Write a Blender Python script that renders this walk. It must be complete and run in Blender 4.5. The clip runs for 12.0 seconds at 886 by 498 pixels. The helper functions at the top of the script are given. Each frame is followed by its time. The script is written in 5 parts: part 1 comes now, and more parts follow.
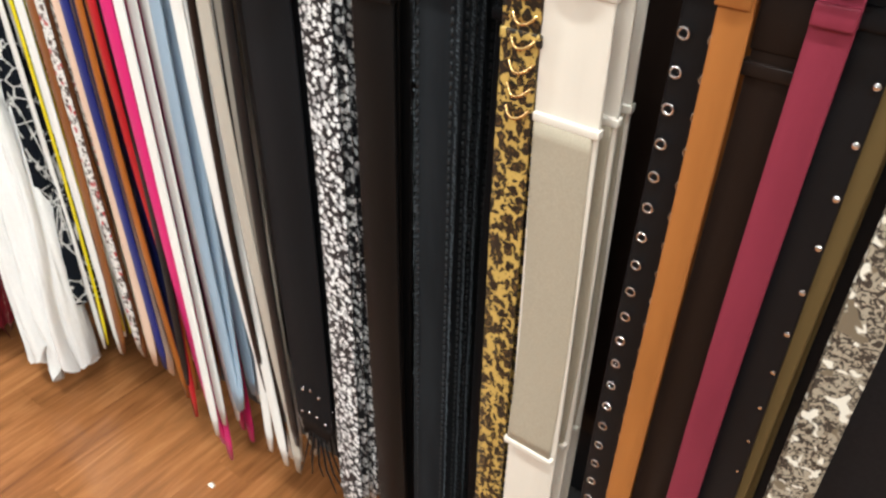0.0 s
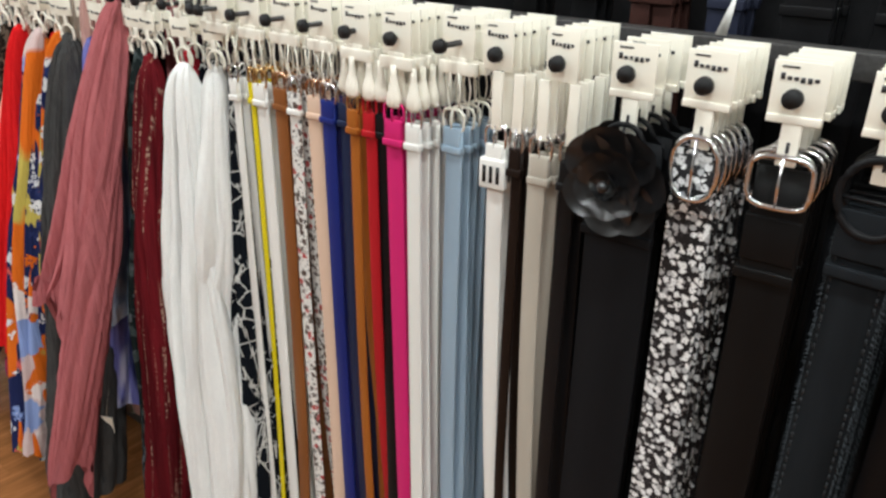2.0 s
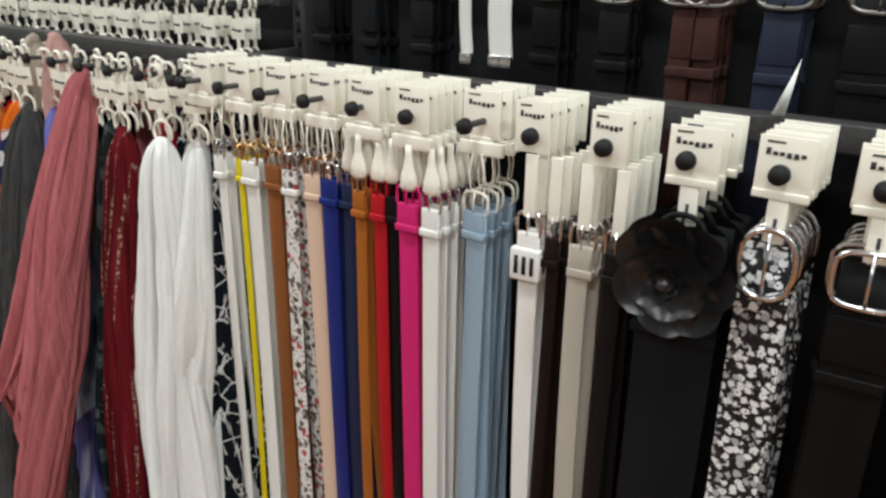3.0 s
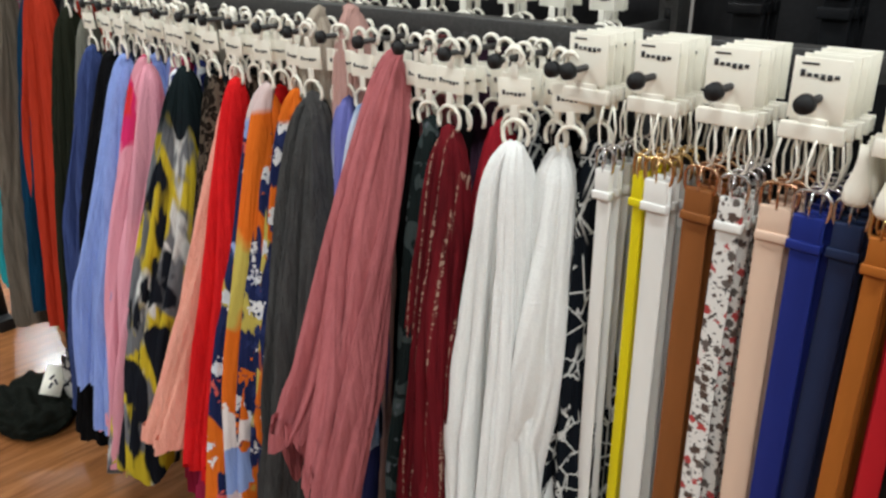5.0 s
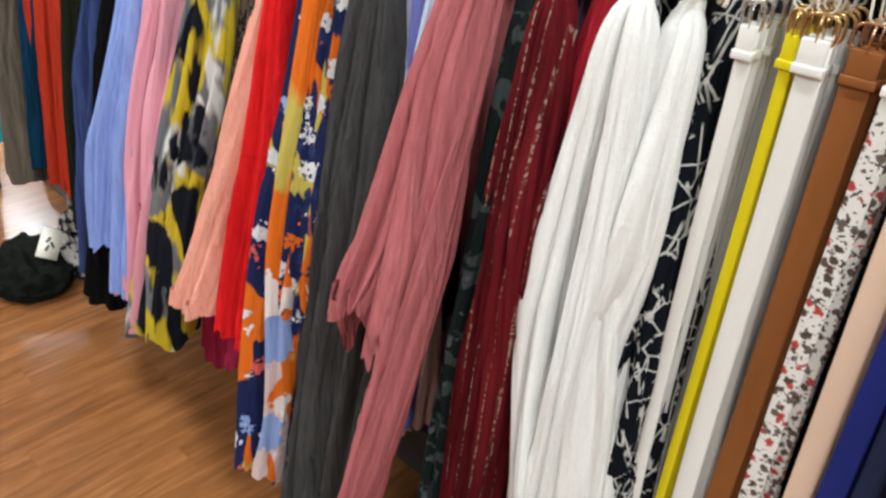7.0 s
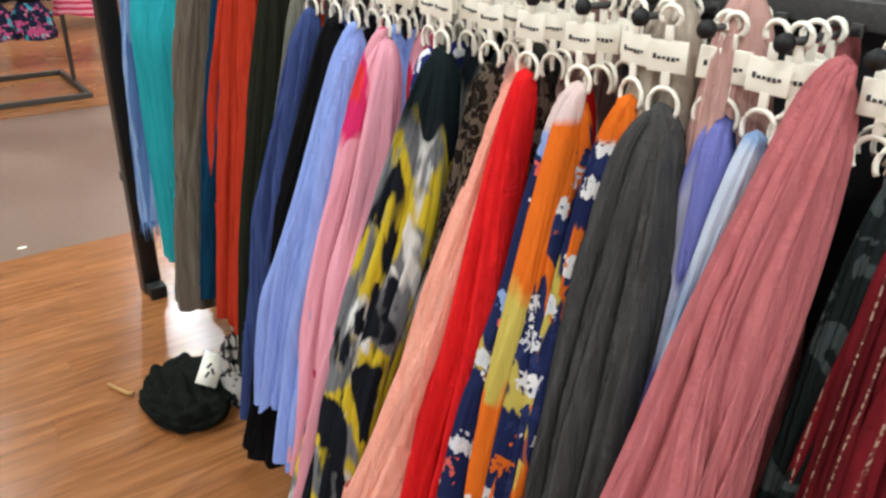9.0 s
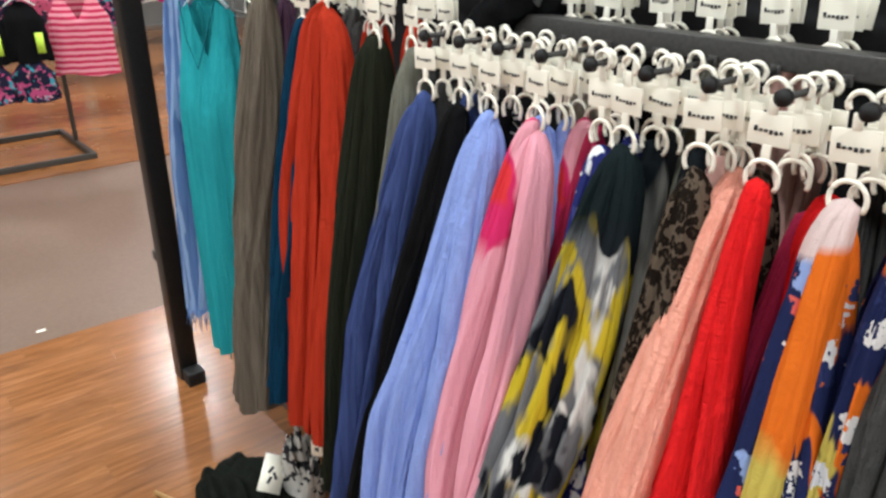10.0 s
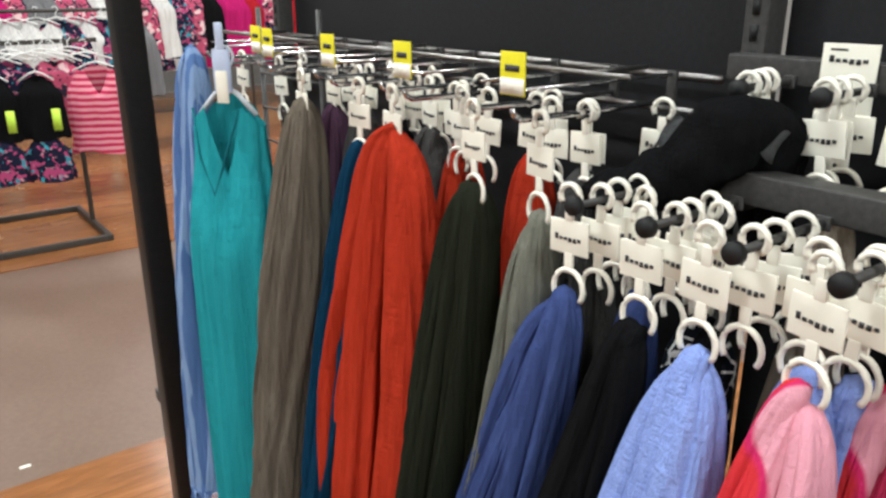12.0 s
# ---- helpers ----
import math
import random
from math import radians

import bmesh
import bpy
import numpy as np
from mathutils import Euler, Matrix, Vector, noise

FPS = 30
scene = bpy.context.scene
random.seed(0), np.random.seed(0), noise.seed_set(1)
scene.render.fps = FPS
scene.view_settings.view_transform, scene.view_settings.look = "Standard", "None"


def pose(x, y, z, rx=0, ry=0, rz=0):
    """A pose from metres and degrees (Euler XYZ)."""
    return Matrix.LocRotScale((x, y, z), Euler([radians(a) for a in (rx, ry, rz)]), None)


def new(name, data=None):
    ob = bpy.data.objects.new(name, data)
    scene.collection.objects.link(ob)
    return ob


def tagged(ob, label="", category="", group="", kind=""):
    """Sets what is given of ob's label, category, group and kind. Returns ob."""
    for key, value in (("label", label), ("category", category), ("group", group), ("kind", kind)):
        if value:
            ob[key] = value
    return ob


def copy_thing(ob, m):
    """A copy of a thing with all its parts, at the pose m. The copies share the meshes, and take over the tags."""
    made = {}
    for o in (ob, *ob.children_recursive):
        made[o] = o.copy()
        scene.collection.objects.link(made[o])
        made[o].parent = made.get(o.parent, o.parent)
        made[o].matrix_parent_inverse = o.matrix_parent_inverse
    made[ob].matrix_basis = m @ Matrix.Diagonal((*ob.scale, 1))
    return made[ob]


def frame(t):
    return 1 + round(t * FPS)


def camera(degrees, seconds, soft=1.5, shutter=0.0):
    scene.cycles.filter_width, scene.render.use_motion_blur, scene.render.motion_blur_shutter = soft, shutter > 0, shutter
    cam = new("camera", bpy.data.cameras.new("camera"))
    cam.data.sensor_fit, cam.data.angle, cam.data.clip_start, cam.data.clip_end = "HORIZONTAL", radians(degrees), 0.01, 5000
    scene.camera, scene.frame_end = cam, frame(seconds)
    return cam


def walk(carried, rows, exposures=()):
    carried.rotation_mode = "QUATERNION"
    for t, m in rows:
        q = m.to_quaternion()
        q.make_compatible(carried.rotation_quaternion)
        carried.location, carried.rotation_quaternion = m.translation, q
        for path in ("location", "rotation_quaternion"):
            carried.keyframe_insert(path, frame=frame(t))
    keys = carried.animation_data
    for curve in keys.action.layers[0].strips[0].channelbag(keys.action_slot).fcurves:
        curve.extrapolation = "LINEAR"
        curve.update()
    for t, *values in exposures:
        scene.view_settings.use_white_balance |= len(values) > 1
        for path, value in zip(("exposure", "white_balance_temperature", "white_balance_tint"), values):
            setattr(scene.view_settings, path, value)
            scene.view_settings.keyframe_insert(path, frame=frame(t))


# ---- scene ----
cam = camera(59.6, 12.0, soft=2.6)
METRES, EYE, TILT, LEAN, TURN = 2.3, 1.271, -35.97, -0.91, 37.06
ROWS = [
    (0.0, 0.0, 0.0, 0.0, 0.0, 0.0, -0.0),
    (0.5, -0.0115, 0.0003, 0.0069, 3.58, 1.31, -2.16),
    (1.0, -0.0454, -0.0065, 0.0121, 7.41, 3.65, -4.87),
    (1.5, -0.103, -0.0051, 0.0295, 5.93, 7.91, -4.43),
    (2.0, -0.1476, -0.0009, 0.0459, 2.01, 12.04, -1.24),
    (2.5, -0.1656, 0.0094, 0.0598, -0.77, 15.3, 0.84),
    (2.7, -0.1733, 0.017, 0.0672, -1.37, 15.65, 1.15),
    (4.3, -0.2516, 0.1066, 0.1279, 5.72, 13.47, -3.4),
    (4.5, -0.2765, 0.1148, 0.132, 7.04, 13.47, -4.05),
    (5.0, -0.3375, 0.1331, 0.1441, 6.68, 12.82, -2.74),
    (5.5, -0.3756, 0.1452, 0.1478, 3.55, 11.5, -1.72),
    (6.0, -0.3928, 0.1506, 0.1398, 2.22, 8.76, -3.21),
    (6.5, -0.3986, 0.1548, 0.1297, 3.32, 6.37, -4.24),
    (6.7, -0.4009, 0.1567, 0.1258, 3.15, 5.76, -5.01),
    (8.3, -0.4296, 0.2133, 0.1834, 9.74, 5.43, -6.63),
    (8.5, -0.4401, 0.2214, 0.1937, 11.25, 7.65, -7.79),
    (9.0, -0.4797, 0.2366, 0.21, 13.02, 9.53, -9.56),
    (9.5, -0.5466, 0.2599, 0.2374, 11.78, 10.89, -8.6),
    (10.0, -0.5998, 0.2763, 0.2596, 12.41, 12.02, -7.16),
    (10.5, -0.63, 0.3096, 0.283, 12.95, 12.75, -7.71),
    (11.0, -0.6511, 0.3586, 0.3319, 14.19, 15.64, -8.09),
    (11.5, -0.6667, 0.3898, 0.3591, 15.24, 16.93, -8.95),
    (12.0, -0.7002, 0.4224, 0.3809, 13.84, 16.2, -8.53),
]
EXPOSURES = [(0.0, 0.5), (0.5, 0.42), (1.0, 0.26), (1.5, 0.14), (2.5, -0.43), (4.5, -0.38), (5.5, -0.34), (6.5, -0.1), (8.5, 0.08), (9.5, -0.06), (10.5, 0.02), (11.5, -0.1), (12.0, -0.1)]
walk(cam, [(t, pose(0, 0, EYE, TILT, LEAN, TURN) @ pose(METRES * x, METRES * y, METRES * z, 90 + pitch, roll, yaw)) for t, x, y, z, yaw, pitch, roll in ROWS], EXPOSURES)

# ---- light: store ceiling with rows of strip lamps ----
world = bpy.data.worlds.new("world")
scene.world = world
world.use_nodes = True
world.node_tree.nodes["Background"].inputs[0].default_value = (0.9, 0.95, 1.0, 1)
world.node_tree.nodes["Background"].inputs[1].default_value = 0.25
CEIL = 4.2
LAMP_WATTS = 84.0


def area_lamp(x, y, z, sx, sy, watts, colour=(0.93, 1.0, 1.0)):
    data = bpy.data.lights.new("strip_light", "AREA")
    data.shape, data.size, data.size_y, data.energy, data.color = "RECTANGLE", sx, sy, watts, colour
    ob = new("strip_light_lamp", data)
    ob.matrix_world = pose(x, y, z)
    return ob


# ---- materials ----
def nodes_of(name):
    m = bpy.data.materials.new(name)
    m.use_nodes = True
    nt = m.node_tree
    return m, nt, nt.nodes["Principled BSDF"]


def nd(nt, kind, **sets):
    n = nt.nodes.new(kind)
    for k, v in sets.items():
        n.inputs[k].default_value = v
    return n


def coords(nt, scale=(1, 1, 1), out="Object"):
    tc = nt.nodes.new("ShaderNodeTexCoord")
    mp = nd(nt, "ShaderNodeMapping", Scale=scale)
    nt.links.new(tc.outputs[out], mp.inputs[0])
    return mp.outputs[0]


def mix(nt, fac, a, b, blend="MIX"):
    n = nt.nodes.new("ShaderNodeMix")
    n.data_type, n.blend_type = "RGBA", blend
    for sock, v in ((n.inputs[0], fac), (n.inputs[6], a), (n.inputs[7], b)):
        if isinstance(v, (int, float)):
            sock.default_value = v
        elif isinstance(v, tuple):
            sock.default_value = (*v[:3], 1)
        else:
            nt.links.new(v, sock)
    return n.outputs[2]


def ramp(nt, fac, stops, hard=False):
    n = nt.nodes.new("ShaderNodeValToRGB")
    n.color_ramp.interpolation = "CONSTANT" if hard else "LINEAR"
    while len(n.color_ramp.elements) < len(stops):
        n.color_ramp.elements.new(0.5)
    for e, (p, c) in zip(n.color_ramp.elements, stops):
        e.position = p
        e.color = (*c, 1) if isinstance(c, tuple) else (c, c, c, 1)
    nt.links.new(fac, n.inputs[0])
    return n.outputs[0]


def noise_tex(nt, vec, scale, detail=3.0, rough=0.55, distortion=0.0):
    n = nd(nt, "ShaderNodeTexNoise", Scale=scale, Detail=detail, Roughness=rough, Distortion=distortion)
    nt.links.new(vec, n.inputs["Vector"])
    return n.outputs["Fac"]


def voronoi(nt, vec, scale, feature="F1", rand=1.0):
    n = nd(nt, "ShaderNodeTexVoronoi", Scale=scale, Randomness=rand)
    n.feature = feature
    nt.links.new(vec, n.inputs["Vector"])
    return n


def bump(nt, b, height, strength, distance=0.002):
    n = nd(nt, "ShaderNodeBump", Strength=strength, Distance=distance)
    nt.links.new(height, n.inputs["Height"])
    nt.links.new(n.outputs[0], b.inputs["Normal"])


def colour_in(nt, b, sock):
    nt.links.new(sock, b.inputs["Base Color"])


def leather(name, c, rough=0.45, grain=420.0, strength=0.35, streak=0.12):
    m, nt, b = nodes_of(name)
    v = coords(nt)
    g = noise_tex(nt, v, grain, 2)
    s = noise_tex(nt, coords(nt, (18, 18, 2.5)), 1.0, 4)
    dark = tuple(x * (1 - 2 * streak) for x in c)
    lite = tuple(min(1, x * (1 + streak) + 0.0015) for x in c)
    colour_in(nt, b, ramp(nt, s, [(0.3, dark), (0.7, lite)]))
    b.inputs["Roughness"].default_value = rough
    b.inputs["Specular IOR Level"].default_value = 0.16
    bump(nt, b, g, strength, 0.0006)
    return m


def plain(name, c, rough=0.5, metal=0.0, grain=60.0, vary=0.08, strength=0.1):
    m, nt, b = nodes_of(name)
    g = noise_tex(nt, coords(nt), grain, 4)
    colour_in(nt, b, ramp(nt, g, [(0.3, tuple(x * (1 - vary) for x in c)), (0.7, tuple(min(1, x * (1 + vary)) for x in c))]))
    b.inputs["Roughness"].default_value, b.inputs["Metallic"].default_value = rough, metal
    b.inputs["Specular IOR Level"].default_value = 0.3
    bump(nt, b, g, strength, 0.0008)
    return m


def cloth_finish(nt, b, weave=900.0, crinkle=0.5, ribs=0.10):
    """Weave and vertical crinkles as fine relief, soft sheen."""
    b.inputs["Roughness"].default_value = 0.9
    b.inputs["Sheen Weight"].default_value = 0.0
    b.inputs["Specular IOR Level"].default_value = 0.03
    b.inputs["Sheen Roughness"].default_value = 0.5
    w = noise_tex(nt, coords(nt, (1, 1, 0.6)), weave, 1)
    k = noise_tex(nt, coords(nt, (55, 55, 4)), 1.0, 4, 0.6, 0.6)
    k2 = noise_tex(nt, coords(nt, (30, 30, 60)), 1.0, 3, 0.6, 0.4)
    a = nt.nodes.new("ShaderNodeMath")
    a.operation = "MULTIPLY_ADD"
    nt.links.new(w, a.inputs[0])
    a.inputs[1].default_value = 0.18
    nt.links.new(k, a.inputs[2])
    a2 = nt.nodes.new("ShaderNodeMath")
    a2.operation = "MULTIPLY_ADD"
    nt.links.new(k2, a2.inputs[0])
    a2.inputs[1].default_value = 0.35
    nt.links.new(a.outputs[0], a2.inputs[2])
    k3 = noise_tex(nt, coords(nt, (170, 170, 7)), 1.0, 3, 0.6, 0.8)
    a3 = nt.nodes.new("ShaderNodeMath")
    a3.operation = "MULTIPLY_ADD"
    nt.links.new(k3, a3.inputs[0])
    a3.inputs[1].default_value = 0.40
    nt.links.new(a2.outputs[0], a3.inputs[2])
    k4 = noise_tex(nt, coords(nt, (22, 22, 340)), 1.0, 2, 0.5, 0.5)
    a4 = nt.nodes.new("ShaderNodeMath")
    a4.operation = "MULTIPLY_ADD"
    nt.links.new(k4, a4.inputs[0])
    a4.inputs[1].default_value = ribs
    nt.links.new(a3.outputs[0], a4.inputs[2])
    bump(nt, b, a4.outputs[0], min(1.0, crinkle * 1.35), 0.009)


def cloth(name, c, c2=None, weave=900.0, crinkle=0.55, ribs=0.10):
    m, nt, b = nodes_of(name)
    c2 = c2 or tuple(x * 0.62 for x in c)
    s = noise_tex(nt, coords(nt, (90, 90, 3)), 1.0, 5, 0.65)
    w = noise_tex(nt, coords(nt), weave, 1)
    base = ramp(nt, s, [(0.3, c2), (0.62, c)])
    colour_in(nt, b, mix(nt, 0.25, base, ramp(nt, w, [(0.35, tuple(x * 0.6 for x in c)), (0.65, c)])))
    cloth_finish(nt, b, weave, crinkle, ribs)
    return m


def print_cloth(name, ground, layers, crinkle=0.5, finish=True, rough=0.5):
    """Layers of (scale, threshold, colour, distortion, offset): blots of colour over the ground."""
    m, nt, b = nodes_of(name)
    col = ground
    v = coords(nt)
    for scale, thr, c, dist, off in layers:
        mp = nd(nt, "ShaderNodeMapping", Location=(off, off * 1.7, off * 0.6))
        nt.links.new(v, mp.inputs[0])
        f = noise_tex(nt, mp.outputs[0], scale, 1.5, 0.5, dist)
        col = mix(nt, ramp(nt, f, [(thr - 0.012, 0.0), (thr + 0.012, 1.0)]), col, c)
    colour_in(nt, b, col)
    if finish:
        cloth_finish(nt, b, 900.0, crinkle)
    else:
        b.inputs["Roughness"].default_value = rough
        bump(nt, b, noise_tex(nt, v, 400, 2), 0.2, 0.0006)
    return m


def soft_dye(name, ground, layers, crinkle=0.5, zones=()):
    """Layers of (scale, threshold, softness, colour, offset): blurred dye patches. Zones of (z from, z to, colour, roughness of the border): dyed lengths of the cloth."""
    m, nt, b = nodes_of(name)
    col = ground
    v = coords(nt, (1, 1, 0.34))
    for scale, thr, soft, c, off in layers:
        mp = nd(nt, "ShaderNodeMapping", Location=(off, off * 1.7, off * 0.6))
        nt.links.new(v, mp.inputs[0])
        f = noise_tex(nt, mp.outputs[0], scale, 2.5, 0.5, 0.4)
        col = mix(nt, ramp(nt, f, [(thr - soft, 0.0), (thr + soft, 1.0)]), col, c)
    col = dyed_lengths(nt, col, zones)
    colour_in(nt, b, col)
    cloth_finish(nt, b, 900.0, crinkle)
    return m


def dyed_lengths(nt, col, zones):
    for z0, z1, c, rough, *side in zones:
        sep = nt.nodes.new("ShaderNodeSeparateXYZ")
        nt.links.new(coords(nt), sep.inputs[0])
        wob = noise_tex(nt, coords(nt), 9.0, 2.0)
        a = nt.nodes.new("ShaderNodeMath")
        a.operation = "MULTIPLY_ADD"
        nt.links.new(wob, a.inputs[0])
        a.inputs[1].default_value = rough
        nt.links.new(sep.outputs[2], a.inputs[2])
        mr = nd(nt, "ShaderNodeMapRange")
        mr.inputs[1].default_value, mr.inputs[2].default_value = z0 + rough * 0.5, z1 + rough * 0.5
        nt.links.new(a.outputs[0], mr.inputs[0])
        fac = mr.outputs[0]
        if side:
            b2 = nt.nodes.new("ShaderNodeMath")
            b2.operation = "MULTIPLY_ADD"
            nt.links.new(wob, b2.inputs[0])
            b2.inputs[1].default_value = 0.11
            nt.links.new(sep.outputs[0], b2.inputs[2])
            ms = nd(nt, "ShaderNodeMapRange")
            ms.inputs[1].default_value, ms.inputs[2].default_value = side[0] + 0.058, side[0] + 0.054
            nt.links.new(b2.outputs[0], ms.inputs[0])
            mu = nt.nodes.new("ShaderNodeMath")
            mu.operation = "MULTIPLY"
            nt.links.new(fac, mu.inputs[0])
            nt.links.new(ms.outputs[0], mu.inputs[1])
            fac = mu.outputs[0]
        col = mix(nt, fac, col, c)
    return col


def blooms(name, ground, palette, scale, radius, centre, crinkle=0.45, wobble=0.03, second=None, zones=(), share=0.6):
    """Large flower heads with frayed petals, each in a colour of the palette, with a pale centre."""
    m, nt, b = nodes_of(name)
    v = coords(nt)
    col = ground
    for sc, thr, c, off in second or ():
        mp = nd(nt, "ShaderNodeMapping", Location=(off, off * 1.7, off * 0.6), Scale=(1.3, 1.3, 0.42))
        nt.links.new(v, mp.inputs[0])
        f2 = noise_tex(nt, mp.outputs[0], sc, 1.5, 0.5, 0.5)
        col = mix(nt, ramp(nt, f2, [(thr - 0.008, 0.0), (thr + 0.008, 1.0)]), col, c)
    warp = nd(nt, "ShaderNodeTexNoise", Scale=scale * 3.2, Detail=2.0)
    nt.links.new(v, warp.inputs["Vector"])
    add = nt.nodes.new("ShaderNodeVectorMath")
    add.operation = "MULTIPLY_ADD"
    nt.links.new(warp.outputs["Color"], add.inputs[0])
    add.inputs[1].default_value = (wobble, wobble, wobble)
    nt.links.new(v, add.inputs[2])
    vo = voronoi(nt, add.outputs[0], scale, "F1", 0.85)
    sep = nt.nodes.new("ShaderNodeSeparateColor")
    nt.links.new(vo.outputs["Color"], sep.inputs[0])
    pal = ramp(nt, sep.outputs[0], [(k / len(palette), c) for k, c in enumerate(palette)], True)
    here = ramp(nt, sep.outputs[1], [(0.0, 1.0), (share, 0.0)], True)
    for edge, c in ((radius, pal), (0.10, centre)):
        near = ramp(nt, vo.outputs["Distance"], [(edge - 0.015, 1.0), (edge + 0.015, 0.0)])
        col = mix(nt, mix(nt, 1.0, here, near, "MULTIPLY"), col, c)
    col = dyed_lengths(nt, col, zones)
    colour_in(nt, b, col)
    cloth_finish(nt, b, 900.0, crinkle)
    return m


def line_leaves(name, ground, line, scale=16.0):
    """Pale line drawing of leaves on a dark ground."""
    m, nt, b = nodes_of(name)
    v = coords(nt)
    col = ground
    for sc, squash, thr, part_ in ((scale * 1.1, 0.35, 0.012, 0.42), (scale * 2.2, 1.0, 0.030, 0.44), (scale * 0.7, 0.6, 0.010, 0.40)):
        edge = voronoi(nt, coords(nt, (1, 1, squash)), sc, "DISTANCE_TO_EDGE").outputs["Distance"]
        keep = ramp(nt, noise_tex(nt, coords(nt), sc * 0.7, 1.0), [(part_, 0.0), (part_ + 0.03, 1.0)])
        stroke = ramp(nt, edge, [(thr, 1.0), (thr * 1.6, 0.0)])
        col = mix(nt, mix(nt, 1.0, keep, stroke, "MULTIPLY"), col, line)
    colour_in(nt, b, col)
    cloth_finish(nt, b)
    return m


def thread_rows(name, ground, ground2, dot):
    """Burgundy voile with upright rows of metallic stitches."""
    m, nt, b = nodes_of(name)
    base = mix(nt, ramp(nt, noise_tex(nt, coords(nt, (40, 40, 2)), 1.0, 3), [(0.4, 0.0), (0.6, 1.0)]), ground, ground2)
    wx = nt.nodes.new("ShaderNodeTexWave")
    wx.bands_direction = "X"
    wx.inputs["Scale"].default_value, wx.inputs["Distortion"].default_value = 17.0, 1.0
    nt.links.new(coords(nt, (1, 1, 0.2)), wx.inputs["Vector"])
    wz = noise_tex(nt, coords(nt, (130, 130, 200)), 1.0, 0.5)
    f = nt.nodes.new("ShaderNodeMath")
    f.operation = "MULTIPLY"
    nt.links.new(ramp(nt, wx.outputs["Fac"], [(0.972, 0.0), (0.99, 1.0)]), f.inputs[0])
    nt.links.new(ramp(nt, wz, [(0.50, 0.10), (0.55, 1.0)]), f.inputs[1])
    colour_in(nt, b, mix(nt, f.outputs[0], base, dot))
    cloth_finish(nt, b)
    return m


def leopard(name, ground, spot, centre, scale=55.0, finish=True):
    m, nt, b = nodes_of(name)
    v = coords(nt, (1, 1, 0.8))
    warp = nd(nt, "ShaderNodeTexNoise", Scale=scale * 1.1, Detail=2.0)
    nt.links.new(v, warp.inputs["Vector"])
    add = nt.nodes.new("ShaderNodeVectorMath")
    add.operation = "MULTIPLY_ADD"
    nt.links.new(warp.outputs["Color"], add.inputs[0])
    add.inputs[1].default_value = (0.016, 0.016, 0.016)
    nt.links.new(v, add.inputs[2])
    d = voronoi(nt, add.outputs[0], scale, "F1", 0.75).outputs["Distance"]
    col = ramp(nt, d, [(0.0, centre), (0.2, centre), (0.25, spot), (0.53, spot), (0.58, ground), (1.0, ground)])
    colour_in(nt, b, col)
    if finish:
        cloth_finish(nt, b)
    else:
        b.inputs["Roughness"].default_value = 0.4
    return m


def sprigs(name, ground, palette, scale, radius, speck, rough=0.42):
    """Small scattered blossoms on a belt, each in a colour of the palette, with ragged petals and specks between."""
    m, nt, b = nodes_of(name)
    shift = nt.nodes.new("ShaderNodeVectorMath")
    shift.operation = "MULTIPLY_ADD"
    nt.links.new(nt.nodes.new("ShaderNodeObjectInfo").outputs["Random"], shift.inputs[0])
    shift.inputs[1].default_value = (3.0, 5.0, 7.0)
    nt.links.new(coords(nt), shift.inputs[2])
    v = shift.outputs[0]
    warp = nd(nt, "ShaderNodeTexNoise", Scale=scale * 2.6, Detail=1.5)
    nt.links.new(v, warp.inputs["Vector"])
    add = nt.nodes.new("ShaderNodeVectorMath")
    add.operation = "MULTIPLY_ADD"
    nt.links.new(warp.outputs["Color"], add.inputs[0])
    w = 0.75 / scale
    add.inputs[1].default_value = (w, w, w)
    nt.links.new(v, add.inputs[2])
    vo = voronoi(nt, add.outputs[0], scale, "F1", 0.9)
    sep = nt.nodes.new("ShaderNodeSeparateColor")
    nt.links.new(vo.outputs["Color"], sep.inputs[0])
    pal = ramp(nt, sep.outputs[0], [(k / len(palette), c) for k, c in enumerate(palette)], True)
    col = mix(nt, ramp(nt, noise_tex(nt, v, scale * 2.2, 1.0), [(0.62, 0.0), (0.64, 1.0)]), ground, speck)
    col = mix(nt, ramp(nt, vo.outputs["Distance"], [(radius - 0.03, 1.0), (radius + 0.03, 0.0)]), col, pal)
    col = mix(nt, ramp(nt, vo.outputs["Distance"], [(0.08, 1.0), (0.12, 0.0)]), col, speck)
    colour_in(nt, b, col)
    b.inputs["Roughness"].default_value = rough
    b.inputs["Specular IOR Level"].default_value = 0.25
    bump(nt, b, noise_tex(nt, v, 500, 2), 0.15, 0.0005)
    return m


def stripes(name, a, c, scale, axis=2, crinkle=0.4, width=0.5):
    m, nt, b = nodes_of(name)
    w = nt.nodes.new("ShaderNodeTexWave")
    w.bands_direction = "XYZ"[axis]
    w.inputs["Scale"].default_value, w.inputs["Distortion"].default_value = scale, 1.5
    nt.links.new(coords(nt), w.inputs["Vector"])
    colour_in(nt, b, ramp(nt, w.outputs["Fac"], [(width - 0.05, a), (width + 0.05, c)]))
    cloth_finish(nt, b, 900.0, crinkle)
    return m


